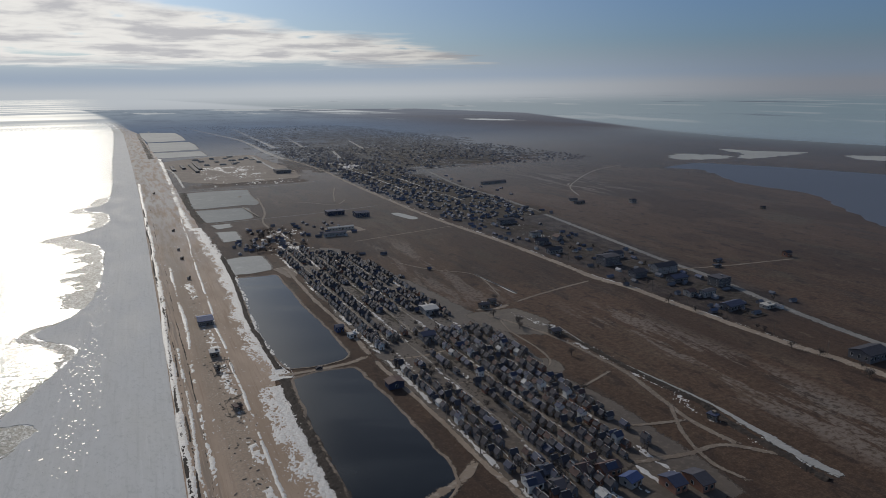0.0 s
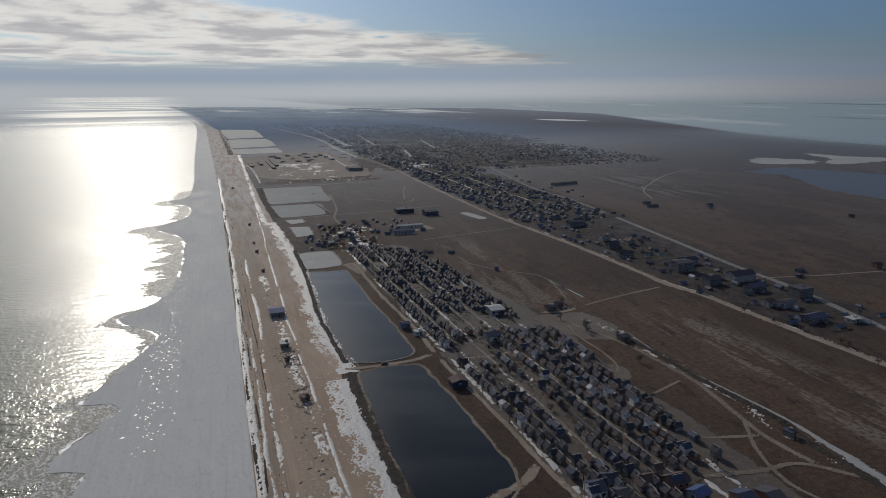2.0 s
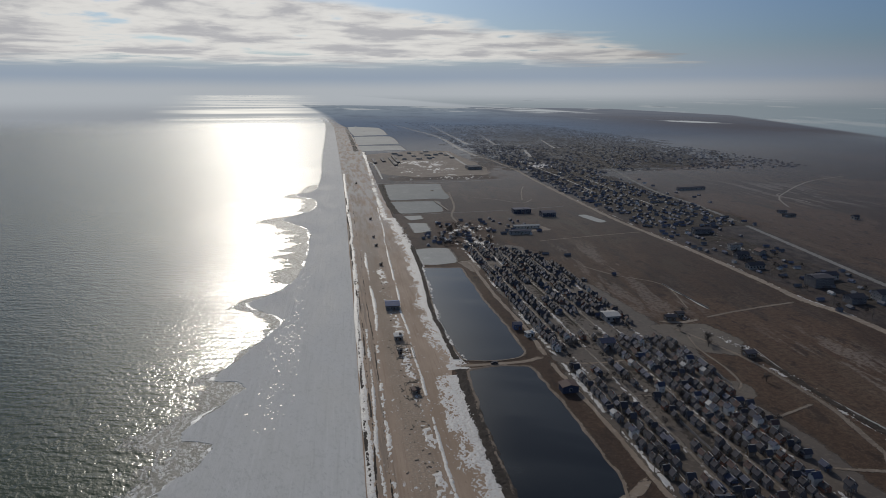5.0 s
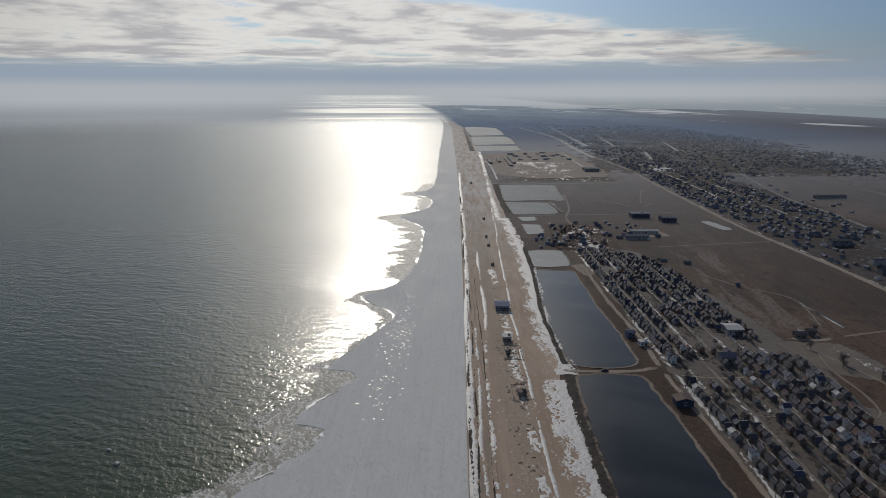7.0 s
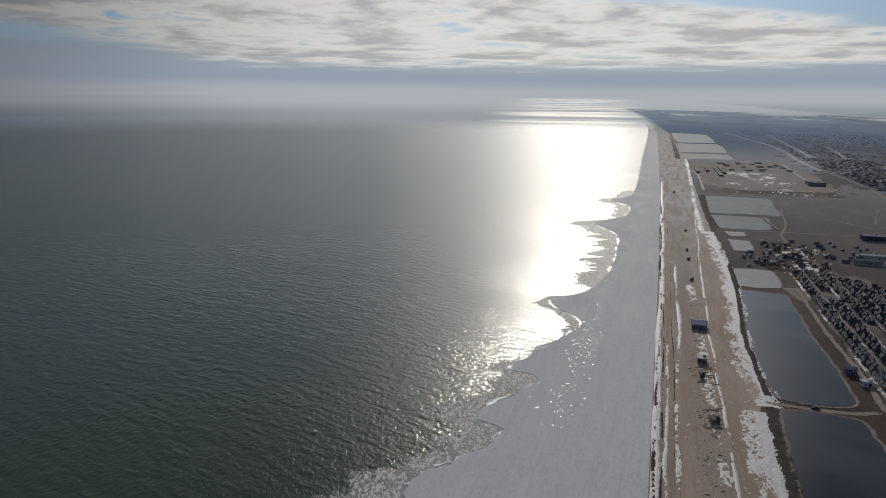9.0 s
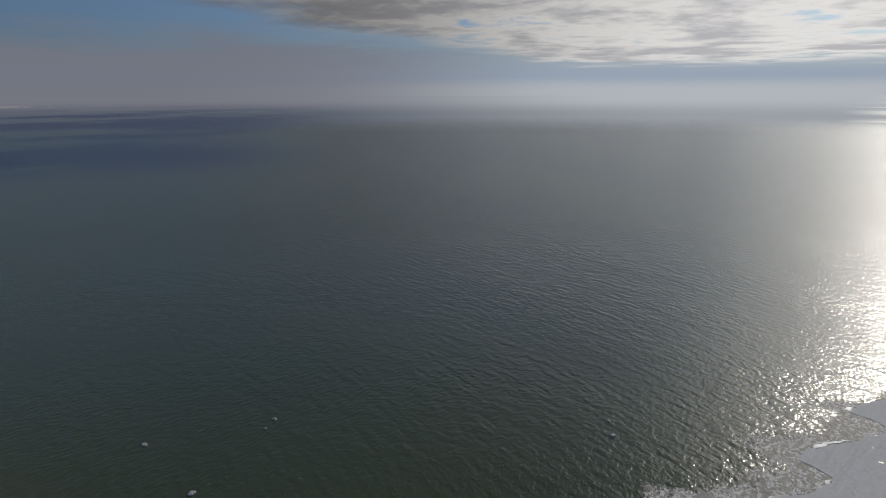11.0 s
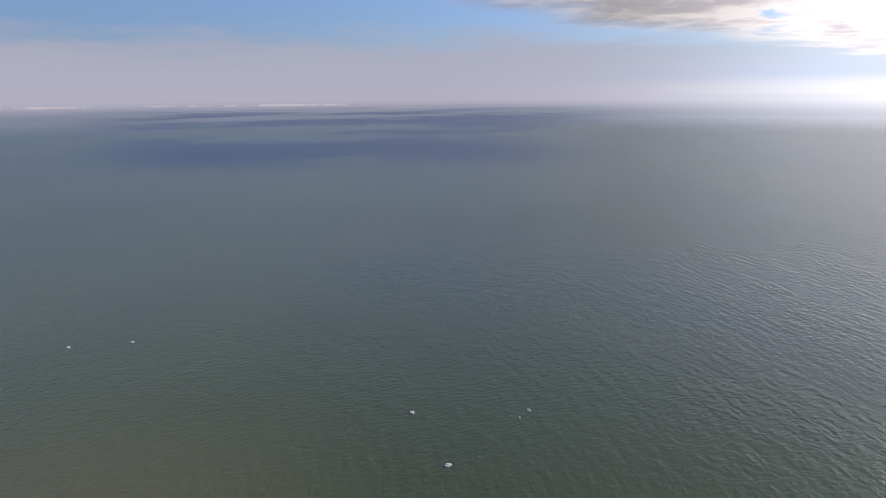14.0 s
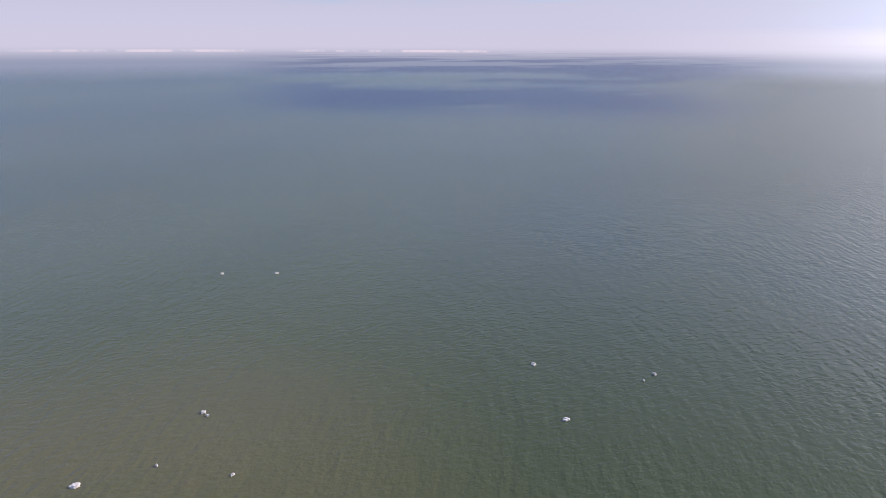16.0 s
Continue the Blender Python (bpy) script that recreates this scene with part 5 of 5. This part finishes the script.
def build_village():
    rng = random.Random(12)
    every = sorted(plots(rng), key=lambda p: p[1])
    for x, y, turn in every[:310]:
        place_cottage(rng, x, y, turn)
    joined_houses("cottage_row", "rows of small dark-roofed holiday cottages", [(x, y, rng.uniform(2.5, 3.3), rng.uniform(1.9, 2.5), rng.uniform(1.7, 2.5), rng.uniform(1.0, 1.5), radians(turn + rng.choice((90, 90, 90, 90, 90, 0)))) for x, y, turn in every[310:]], HOUSE_MATS)
    # the old village between the two roads and beyond
    spots = []

    def fill(x0, x1, y0, y1, dx, dy, chance, west=None):
        x = x0
        while x < x1:
            y = y0 + rng.uniform(0, dy)
            while y < y1:
                lo = x - 1 if west is None else west(y)
                if rng.random() < chance and x > lo and fractal(x, y, 0.006, 77) > 0.28 and np.min(np.abs(LANES - (x, y)).sum(1)) > 8.0:
                    spots.append((x + rng.gauss(0, 2.5), y + rng.gauss(0, 3), rng.uniform(2.8, 6.4), rng.uniform(2.4, 3.8), rng.uniform(1.4, 2.2), rng.uniform(0.6, 1.2), rng.choice((0, 1.571)) + rng.gauss(0, 0.06)))
                y += dy * rng.uniform(0.8, 1.3)
            x += dx
    fill(354, 486, 700, 1200, 8.5, 9.5, 0.60)
    fill(374, 520, 1200, 2300, 9.5, 11, 0.62)
    fill(520, 1000, 1250, 3300, 13, 15, 0.62, lambda y: 500 + max(0, 1700 - y) * 0.12)
    fill(392, 520, 2300, 3600, 18, 22, 0.7)
    fill(236, 380, 2600, 3600, 30, 32, 0.45)
    fill(500, 560, 820, 1250, 20, 22, 0.25)
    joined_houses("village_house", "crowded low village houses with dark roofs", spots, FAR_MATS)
    # hamlet by the white ponds
    spots = []
    fill(100, 158, 655, 720, 8.5, 8.5, 0.62)
    fill(120, 220, 690, 790, 11, 11, 0.4)
    fill(200, 240, 420, 640, 16, 18, 0.12)
    fill(354, 432, 300, 700, 12, 13, 0.42)
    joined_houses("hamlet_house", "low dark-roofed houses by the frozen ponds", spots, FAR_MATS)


build_village()

# ---------------------------------------------------------------- larger buildings


def hall(name, label, category, x, y, l, w, h, wall, roof, rise=0.0, turn=0.0, rows=1, cols=4, doors=1, group=""):
    """A block with a flat or pitched roof, real windows on the faces that show. l along x, w along y."""
    e = thing(name, label, category, x, y, 0.0, turn, group)
    bm = bmesh.new()
    if rise > 0.3:
        gable_walls(bm, l, w, h, rise)
        part("wall", bm, wall, e)
        for side in (-1, 1):
            part("roof_slope", roof_slope(l, w, h, rise, side, 0.5, 0.2), roof, e)
    else:
        box_into(bm, -l / 2, l / 2, -w / 2, w / 2, 0, h)
        part("wall", bm, wall, e)
        box("roof", (-l / 2 - 0.4, l / 2 + 0.4, -w / 2 - 0.4, w / 2 + 0.4, h, h + 0.35), roof, e)
        box("roof_hatch", (l * 0.1, l * 0.1 + 1.6, -0.8, 0.8, h + 0.35, h + 1.3), wall, e)
    storey = h / rows
    for r in range(rows):
        z = r * storey + storey * 0.32
        for c in range(cols):
            px = -l / 2 + l * (c + 0.5) / cols
            framed_window("window", px, -w / 2, z, min(1.4, l / cols * 0.5), storey * 0.45, "y-", e)
        for c in range(max(1, cols // 2)):
            py = -w / 2 + w * (c + 0.5) / max(1, cols // 2)
            framed_window("window", -l / 2, py, z, min(1.4, w / max(1, cols // 2) * 0.5), storey * 0.45, "x-", e)
    for d in range(doors):
        px = -l / 2 + l * (d + 1) / (doors + 1) + 0.9
        box("door", (px - 0.55, px + 0.55, -w / 2 - 0.08, -w / 2, 0, 2.1), "door_wood", e)
    return e


HALLS = (
    ("beach_pavilion", "blue-grey beach pavilion on the open sand", "pavilion", 39, 462, 9.5, 13, 3.6, "wall_dark", "bright_blue", 1.4, 0, 1, 4),
    ("beach_hut", "small beach hut with a pale flat roof", "hut", 37, 398, 5.0, 6.5, 3.0, "weathered_wood", "roof_pale", 0, 0, 1, 2),
    ("beach_hut", "small dark wooden hut on the sand", "hut", 35.5, 374, 1.8, 2.6, 2.4, "weathered_wood", "roof_slate", 0, 0, 1, 1),
    ("beach_hut", "tilted dark wooden shed beside scattered boards", "hut", 38, 319, 3.4, 4.0, 2.4, "weathered_wood", "roof_brown", 0, 14, 1, 1),
    ("beach_hut", "small dark wooden hut on the sand", "hut", 40, 586, 3.4, 4.0, 2.6, "weathered_wood", "roof_slate", 0, 0, 1, 1),
    ("beach_hut", "small dark wooden hut on the sand", "hut", 41, 664, 4.0, 4.0, 2.6, "weathered_wood", "roof_slate", 0, 0, 1, 1),
    ("beach_hut", "small pale hut on the sand", "hut", 41, 706, 3.0, 3.6, 2.6, "wall_plaster", "roof_brown", 0, 0, 1, 1),
    ("beach_hut", "small dark wooden hut on the sand", "hut", 44, 812, 4.0, 4.4, 2.6, "weathered_wood", "roof_slate", 0, 0, 1, 1),
    ("beach_hut", "small dark wooden hut on the sand", "hut", 40, 1150, 5.0, 5.0, 3.0, "weathered_wood", "roof_slate", 0, 0, 1, 1),
    ("pond_house", "blue-walled house on the grass beside the pond", "house", 116.5, 309, 6.6, 8.5, 3.4, "roof_blue", "roof_brown", 1.2, 90, 1, 3),
    ("pond_house", "small bright blue house at the pond's edge", "house", 115.5, 405, 5.0, 5.4, 3.6, "bright_blue", "roof_blue", 0.8, 0, 1, 2),
    ("pond_house", "low white shed at the pond's edge", "shed", 119.5, 390, 5.0, 4.0, 2.6, "wall_white", "roof_pale", 0, 10, 1, 2),
    ("guest_house", "large blue-roofed guest house in the steppe", "guest house", 238, 828, 22, 14, 5.5, "roof_blue", "roof_blue", 0, 0, 3, 8),
    ("guest_house", "dark blue guest house in the steppe", "guest house", 264, 800, 17, 16, 5.5, "roof_blue", "roof_blue", 1.5, 0, 3, 6),
    ("long_shed", "long low tan shed on a sandy plot", "shed", 216, 730, 30, 7, 3.2, "wall_plaster", "roof_pale", 0.9, 0, 1, 8),
    ("long_shed", "low blue-roofed shed by a sandy plot", "shed", 200, 700, 24, 8, 4.0, "wall_grey", "roof_blue", 1.0, 0, 1, 6),
    ("storage_shed", "wide shed with a pale corrugated roof", "shed", 183, 413, 10, 12, 3.8, "wall_grey", "roof_pale", 1.0, 0, 1, 3),
    ("storage_shed", "blue-roofed house between the cottages", "house", 160, 364, 8.5, 8, 4.2, "wall_grey", "roof_blue", 1.6, 0, 1, 3),
    ("apartment_block", "white three-storey apartment block", "apartment block", 386, 590, 13, 8, 7, "concrete", "roof_slate", 0, 0, 3, 7),
    ("apartment_block", "grey two-storey block beside the road", "apartment block", 396, 668, 24, 11, 7, "wall_dark", "roof_slate", 1.4, 0, 2, 8),
    ("roadside_house", "plastered roadside house with a dark roof", "house", 372, 556, 14, 10, 6, "wall_dark", "roof_slate", 2, 0, 2, 4),
    ("roadside_house", "plastered roadside house with a dark roof", "house", 398, 566, 11, 9, 5, "wall_plaster", "roof_brown", 2, 90, 2, 3),
    ("roadside_house", "long grey roadside house", "house", 362, 520, 18, 9, 5, "wall_grey", "roof_slate", 1.8, 0, 1, 5),
    ("hotel", "big dark-roofed hotel beside the road", "hotel", 379, 462, 20, 17, 10, "wall_dark", "roof_slate", 1.0, 0, 3, 6),
    ("roadside_house", "long plastered house with a dark roof", "house", 398, 478, 22, 10, 5.5, "wall_grey", "roof_slate", 2, 0, 1, 6),
    ("hotel", "long pale hotel with a slate roof", "hotel", 402, 418, 26, 13, 8, "wall_grey", "roof_slate", 2.4, 0, 3, 8),
    ("roadside_house", "dark roofed house with a walled yard", "house", 374, 418, 15, 12, 6, "wall_dark", "roof_slate", 2, 0, 2, 4),
    ("roadside_house", "low house with a blue roof", "house", 392, 392, 18, 12, 5, "wall_dark", "roof_blue", 2, 0, 1, 5),
    ("hotel", "tall dark hotel with a flat roof", "hotel", 412, 368, 16, 14, 9, "wall_dark", "roof_slate", 0, 0, 3, 5),
    ("arcade_house", "white house with an arcade of arches", "house", 383, 352, 16, 7, 5.5, "wall_white", "roof_slate", 0.8, 8, 1, 6),
    ("roadside_house", "small plastered house with a brown roof", "house", 372, 358, 8, 9, 5, "wall_plaster", "roof_brown", 1.6, 0, 2, 2),
    ("roadside_house", "low house with a bright blue roof", "house", 375, 322, 20, 12, 4.5, "wall_dark", "roof_blue", 1.8, 6, 1, 5),
    ("roadside_house", "low flat unfinished concrete house", "house", 398, 312, 10, 8, 3.2, "concrete", "concrete", 0, 0, 1, 3),
    ("warehouse", "wide dark warehouse beside the sandy road", "warehouse", 371, 222, 22, 16, 6, "wall_dark", "roof_slate", 2, 0, 1, 6),
    ("farm_shed", "dark farm shed alone in the steppe", "shed", 540, 408, 8, 7, 5, "wall_brick", "roof_slate", 1.4, 0, 1, 2),
    ("farm_shed", "long ruined grey farm shed", "shed", 470, 423, 10, 5, 2.6, "wall_dark", "roof_weathered", 0.8, 10, 1, 5),
    ("farm_shed", "long ruined grey farm shed", "shed", 455, 410, 8, 5, 2.4, "wall_dark", "roof_weathered", 0, -12, 1, 4),
    ("farm_shed", "lone brick farm house in the steppe", "shed", 624, 714, 9, 8, 5, "wall_plaster", "roof_slate", 1.6, 0, 1, 2),
    ("farm_shed", "small dark shed far out in the steppe", "shed", 733, 595, 7, 5, 3.4, "weathered_wood", "roof_slate", 1, 0, 1, 2),
    ("farm_shed", "low scattered farm sheds with dark roofs", "shed", 558, 745, 20, 7, 3.4, "wall_grey", "roof_slate", 1, 8, 1, 6),
    ("farm_shed", "low scattered farm sheds with dark roofs", "shed", 566, 770, 14, 7, 3.4, "wall_grey", "roof_slate", 1, 0, 1, 4),
    ("long_shed", "long white-walled farm building behind the road", "shed", 560, 985, 60, 10, 4.5, "wall_white", "roof_slate", 1.4, 8, 1, 10),
    ("construction_block", "unfinished dark building on the construction ground", "building", 284, 1345, 28, 30, 6, "wall_grey", "roof_slate", 0, 0, 2, 8),
    ("lane_house", "brown brick house with a wide brown roof", "house", 163, 193, 8.5, 6.5, 3.2, "wall_brick", "roof_brown", 1.8, 0, 1, 3),
    ("lane_house", "low house with a blue sheet roof", "house", 166, 183, 6.5, 6.0, 3.0, "wall_grey", "bright_blue", 1.2, 12, 1, 2),
    ("lane_house", "long dark-roofed lane house", "house", 179, 174, 6.0, 9.0, 3.4, "wall_brick", "roof_blue", 1.6, 0, 1, 2),
    ("lane_house", "long dark-roofed lane house", "house", 189, 171, 6.0, 11.0, 3.4, "wall_brick", "roof_slate", 1.6, 0, 1, 2),
    ("lane_house", "grey lane house with a blue sheet roof", "house", 131, 199, 5.6, 8.0, 3.2, "wall_white", "roof_blue", 1.7, 0, 1, 2),
    ("lane_house", "grey lane house with a weathered sheet roof", "house", 139.5, 203, 5.4, 7.0, 3.0, "wall_grey", "roof_weathered", 1.6, 0, 1, 2),
    ("lane_house", "low lane house with a dark roof", "house", 139, 192, 5.4, 7.5, 3.0, "wall_grey", "roof_slate", 1.4, 0, 1, 2),
    ("lane_house", "brown-roofed house beside the lane", "house", 154, 197, 5.0, 6.0, 3.0, "wall_plaster", "roof_brown", 1.6, 0, 1, 2),
    ("ditch_shed", "small dark shed beside the frozen ditch", "shed", 236, 208, 3.0, 4.2, 2.4, "weathered_wood", "roof_blue", 0, 12, 1, 2),
    ("ditch_shed", "small dark shed in a fenced yard", "shed", 236, 336, 6.0, 6.0, 3.0, "weathered_wood", "roof_slate", 1.0, 0, 1, 2),
    ("ditch_shed", "small dark shed by the crossing", "shed", 222, 404, 7.0, 5.0, 3.0, "weathered_wood", "roof_slate", 1.0, 0, 1, 2),
    ("ditch_shed", "small dark shed by the crossing", "shed", 232, 410, 5.0, 5.0, 3.0, "weathered_wood", "roof_slate", 0.8, 0, 1, 2),
)
for spec in HALLS:
    if spec[0] == "beach_hut" and spec[4] > 550:
        spec = (*spec[:5], *(v * 0.65 for v in spec[5:8]), *spec[8:])
    if spec[3] > 340:      # the buildings along the roads are low and small
        spec = (*spec[:5], *(v * 0.8 for v in spec[5:8]), {"wall_plaster": "wall_grey", "wall_white": "wall_grey"}.get(spec[8], spec[8]), *spec[9:])
    hall(*spec)


def foundation(x, y, l, w, cells, k):
    """Bare walls of an unfinished building, open at the top."""
    e = thing("foundation", "unfinished pale concrete walls on bare ground", "foundation", x, y, 0.05, 0, "unfinished foundations")
    box("slab", (-l / 2, l / 2, -w / 2, w / 2, 0, 0.25), "concrete", e)
    for s in (-1, 1):
        box("wall", (-l / 2, l / 2, s * w / 2 - 0.3, s * w / 2 + 0.3, 0.25, 1.6 + 0.5 * (k % 3)), "concrete", e)
    for c in range(cells + 1):
        px = -l / 2 + l * c / cells
        box("wall", (px - 0.3, px + 0.3, -w / 2, w / 2, 0.25, 1.5), "wall_grey", e)


lot = random.Random(31)
for k in range(15):
    foundation(165 + (k % 5) * 30 + lot.gauss(0, 6), 1575 + (k // 5) * 80 + lot.gauss(0, 14), lot.uniform(8, 16), lot.uniform(8, 22), lot.choice((2, 3, 4)), k)
for x, y, long in ((95, 1530, 90), (116, 1552, 75), (135, 1515, 165), (146, 1560, 150)):
    hall("storage_row", "long dark storage row on the construction ground", "shed", x, y, 7, long, 2.8, "wall_dark", "roof_slate", 0, 0, 1, 1, 1, "storage rows")

# ---------------------------------------------------------------- car on the dam


def car(x, y, turn, paint, label):
    e = thing("car", label, "car", x, y, 0.16, turn)
    bm = bmesh.new()
    side = ((-2.1, 0.35), (-2.1, 0.85), (-1.3, 0.95), (-0.8, 1.45), (0.7, 1.45), (1.2, 0.95), (2.1, 0.8), (2.1, 0.35))
    a = [bm.verts.new((px, -0.85, z)) for px, z in side]
    b = [bm.verts.new((px, 0.85, z)) for px, z in side]
    bm.faces.new(a)
    bm.faces.new(b[::-1])
    for i in range(len(side)):
        j = (i + 1) % len(side)
        bm.faces.new((a[j], a[i], b[i], b[j]))
    part("body", bm, paint, e)
    for s in (-1, 1):
        box("window", (-0.75, 0.65, s * 0.86 - 0.02, s * 0.86 + 0.02, 1.0, 1.35), "window_glass", e)
        for px in (-1.35, 1.35):
            bm = bmesh.new()
            bmesh.ops.create_cone(bm, cap_ends=True, segments=14, radius1=0.33, radius2=0.33, depth=0.22, matrix=pose(px, s * 0.8, 0.33, 90, 0, 0))
            part("wheel", bm, "dark_rubber", e)
    return e


car(87, 349.8, 8, "roof_slate", "dark car stopped on the sandy dam road")

# ---------------------------------------------------------------- bare trees and shrubs


def bare_tree(height, spread, twigs, seed, label):
    rng = random.Random(seed)
    e = thing("bare_tree", label, "tree", 0, 0, 0, 0, "bare trees")
    bm = bmesh.new()
    bmesh.ops.create_cone(bm, cap_ends=True, segments=6, radius1=height * 0.035, radius2=height * 0.012, depth=height * 0.6, matrix=pose(0, 0, height * 0.3))
    tips = []
    for k in range(7):
        a, lean = rng.uniform(0, 360), rng.uniform(25, 60)
        length = height * rng.uniform(0.3, 0.5)
        root = Vector((0, 0, height * rng.uniform(0.22, 0.55)))
        way = Vector((math.sin(radians(lean)) * math.cos(radians(a)), math.sin(radians(lean)) * math.sin(radians(a)), math.cos(radians(lean))))
        tip = root + way * length
        tips.append((root, tip))
        m = Matrix.Translation((root + tip) / 2) @ way.to_track_quat("Z", "Y").to_matrix().to_4x4()
        bmesh.ops.create_cone(bm, cap_ends=False, segments=5, radius1=height * 0.014, radius2=height * 0.005, depth=length, matrix=m)
    part("trunk", bm, "bare_twigs", e)
    bm = bmesh.new()
    for k in range(twigs):
        root, tip = rng.choice(tips)
        p = root.lerp(tip, rng.uniform(0.4, 1.15)) + Vector((rng.gauss(0, spread * 0.16), rng.gauss(0, spread * 0.16), rng.gauss(0, spread * 0.12)))
        d = Vector((rng.gauss(0, 1), rng.gauss(0, 1), rng.gauss(0.5, 0.8))).normalized()
        s = d.cross(Vector((rng.gauss(0, 1), rng.gauss(0, 1), rng.gauss(0, 1)))).normalized() * rng.uniform(0.05, 0.16)
        q = p + d * rng.uniform(0.4, 1.0)
        bm.faces.new([bm.verts.new(p - s), bm.verts.new(p + s), bm.verts.new(q)])
    part("crown", bm, "bare_twigs", e)
    return e


TREES = [bare_tree(5.5, 4.5, 260, 1, "bare dark winter tree between cottages"), bare_tree(4.0, 4.0, 220, 2, "low bare dark shrub"), bare_tree(7.0, 5.0, 320, 3, "tall bare dark winter tree")]
TREE_FREE = [True, True, True]


def plant(rng, x, y):
    k = rng.choices((0, 1, 2), (4, 5, 1))[0]
    m = pose(x, y, 0, 0, 0, rng.uniform(0, 360))
    if TREE_FREE[k]:
        TREE_FREE[k] = False
        TREES[k].matrix_world = m
    else:
        copy_thing(TREES[k], m)


rng = random.Random(44)
for x0, x1, y0, y1, count in ((126, 200, 190, 380, 36), (128, 200, 390, 640, 20), (108, 160, 655, 760, 40), (216, 246, 300, 420, 8), (352, 420, 300, 560, 16), (345, 360, 180, 420, 12)):
    for k in range(count):
        plant(rng, rng.uniform(x0, x1), rng.uniform(y0, y1))

# ---------------------------------------------------------------- fences, boards, poles


def fence(name, label, x0, y0, x1, y1, height, mat, gap=3.0):
    length = math.hypot(x1 - x0, y1 - y0)
    e = thing(name, label, "fence", x0, y0, 0, math.degrees(math.atan2(y1 - y0, x1 - x0)))
    n = max(1, int(length / gap))
    for i in range(n):
        a, b = length * i / n, length * (i + 1) / n
        box("panel", (a + 0.05, b - 0.05, -0.03, 0.03, 0.08, height), mat, e)
        box("post", (a - 0.05, a + 0.05, -0.06, 0.06, 0, height + 0.12), "weathered_wood", e)
    return e


for x, y0, y1, mat in ((134, 190, 300, "weathered_wood"), (156, 190, 290, "wall_grey"), (186, 240, 370, "weathered_wood"), (203, 300, 372, "wall_grey"), (168.8, 306, 376, "weathered_wood"), (134, 400, 560, "wall_grey"), (155, 400, 560, "weathered_wood"), (176, 430, 600, "wall_grey")):
    fence("fence", "low board fence between cottage plots", x, y0, x, y1, 1.5, mat, 6.0)
fence("fence", "low white wall along the steppe's edge", 258, 486, 261, 422, 1.1, "wall_grey", 5.0)


def pole(x, y):
    e = thing("utility_pole", "thin wooden utility pole with a crossarm", "utility pole", x, y, 0, 0, "utility poles")
    bm = bmesh.new()
    bmesh.ops.create_cone(bm, cap_ends=True, segments=6, radius1=0.16, radius2=0.10, depth=8.5, matrix=pose(0, 0, 4.25))
    part("post", bm, "weathered_wood", e)
    box("crossarm", (-0.9, 0.9, -0.06, 0.06, 7.7, 7.85), "weathered_wood", e)


for k in range(9):
    pole(124.3, 196 + k * 33)
for k in range(10):
    pole(355.5 - 0.004 * k, 200 + k * 36)

# a raft and a jetty in the frozen pond, a wire pen on the sand
raft = thing("raft", "small dark wooden raft frozen into the pond", "raft", 155, 1050, 0.05)
for k in range(6):
    box("plank", (-2.5, 2.5, -2.4 + k * 0.8, -1.7 + k * 0.8, 0.0, 0.5), "weathered_wood", raft)
jetty = thing("jetty", "long narrow wooden jetty over the pond ice", "jetty", 148, 856, 0.0, 4)
box("deck", (-1.1, 1.1, 0, 84, 1.0, 1.2), "weathered_wood", jetty)
for k in range(15):
    for side in (-0.9, 0.75):
        box("pile", (side, side + 0.15, k * 6.0, k * 6.0 + 0.15, 0, 1.0), "weathered_wood", jetty)
for x0, y0, x1, y1 in ((33, 366, 33, 388), (44, 366, 44, 388), (33, 366, 44, 366), (33, 388, 44, 388), (33.5, 312, 33.5, 332), (33.5, 332, 41, 332)):
    fence("fence", "low grey wooden pen fence on the sand", x0, y0, x1, y1, 0.4, "weathered_wood", 2.0)
for k in range(28):
    stub = thing("post", "short wooden post standing in the sand", "post", 34.5 + 1.5 * (k % 7), 368 + 5 * (k // 7), 0.1, 0, "beach posts")
    box("shaft", (-0.1, 0.1, -0.1, 0.1, 0, 1.1), "weathered_wood", stub)
    box("cap", (-0.14, 0.14, -0.14, 0.14, 1.1, 1.2), "weathered_wood", stub)

# boards and rubble strewn on the beach
bm = bmesh.new()
rng = random.Random(8)
for k in range(170):
    y = rng.choice((rng.gauss(320, 10), rng.gauss(378, 8), rng.gauss(300, 40), rng.gauss(400, 90)))
    x = np.interp(y, (200, 320, 600), (34, 37, 40)) + rng.gauss(0, 3.6)
    l, w, a = rng.uniform(0.2, 1.0), rng.uniform(0.1, 0.3), rng.uniform(0, 3.14)
    c, s = math.cos(a), math.sin(a)
    top = [bm.verts.new((x + u * c - v * s, y + u * s + v * c, 0.36 + rng.uniform(0, 0.12))) for u, v in ((-l, -w), (l, -w), (l, w), (-l, w))]
    bot = [bm.verts.new((v.co.x, v.co.y, 0.05)) for v in top]
    bm.faces.new(top)
    for i in range(4):
        bm.faces.new((top[i], bot[i], bot[(i + 1) % 4], top[(i + 1) % 4]))
me = bpy.data.meshes.new("driftwood")
bm.to_mesh(me)
bm.free()
me.materials.append(MATS["weathered_wood"])
tagged(new("driftwood", me), "strewn grey boards and rubble on the sand", "driftwood", kind="stuff")
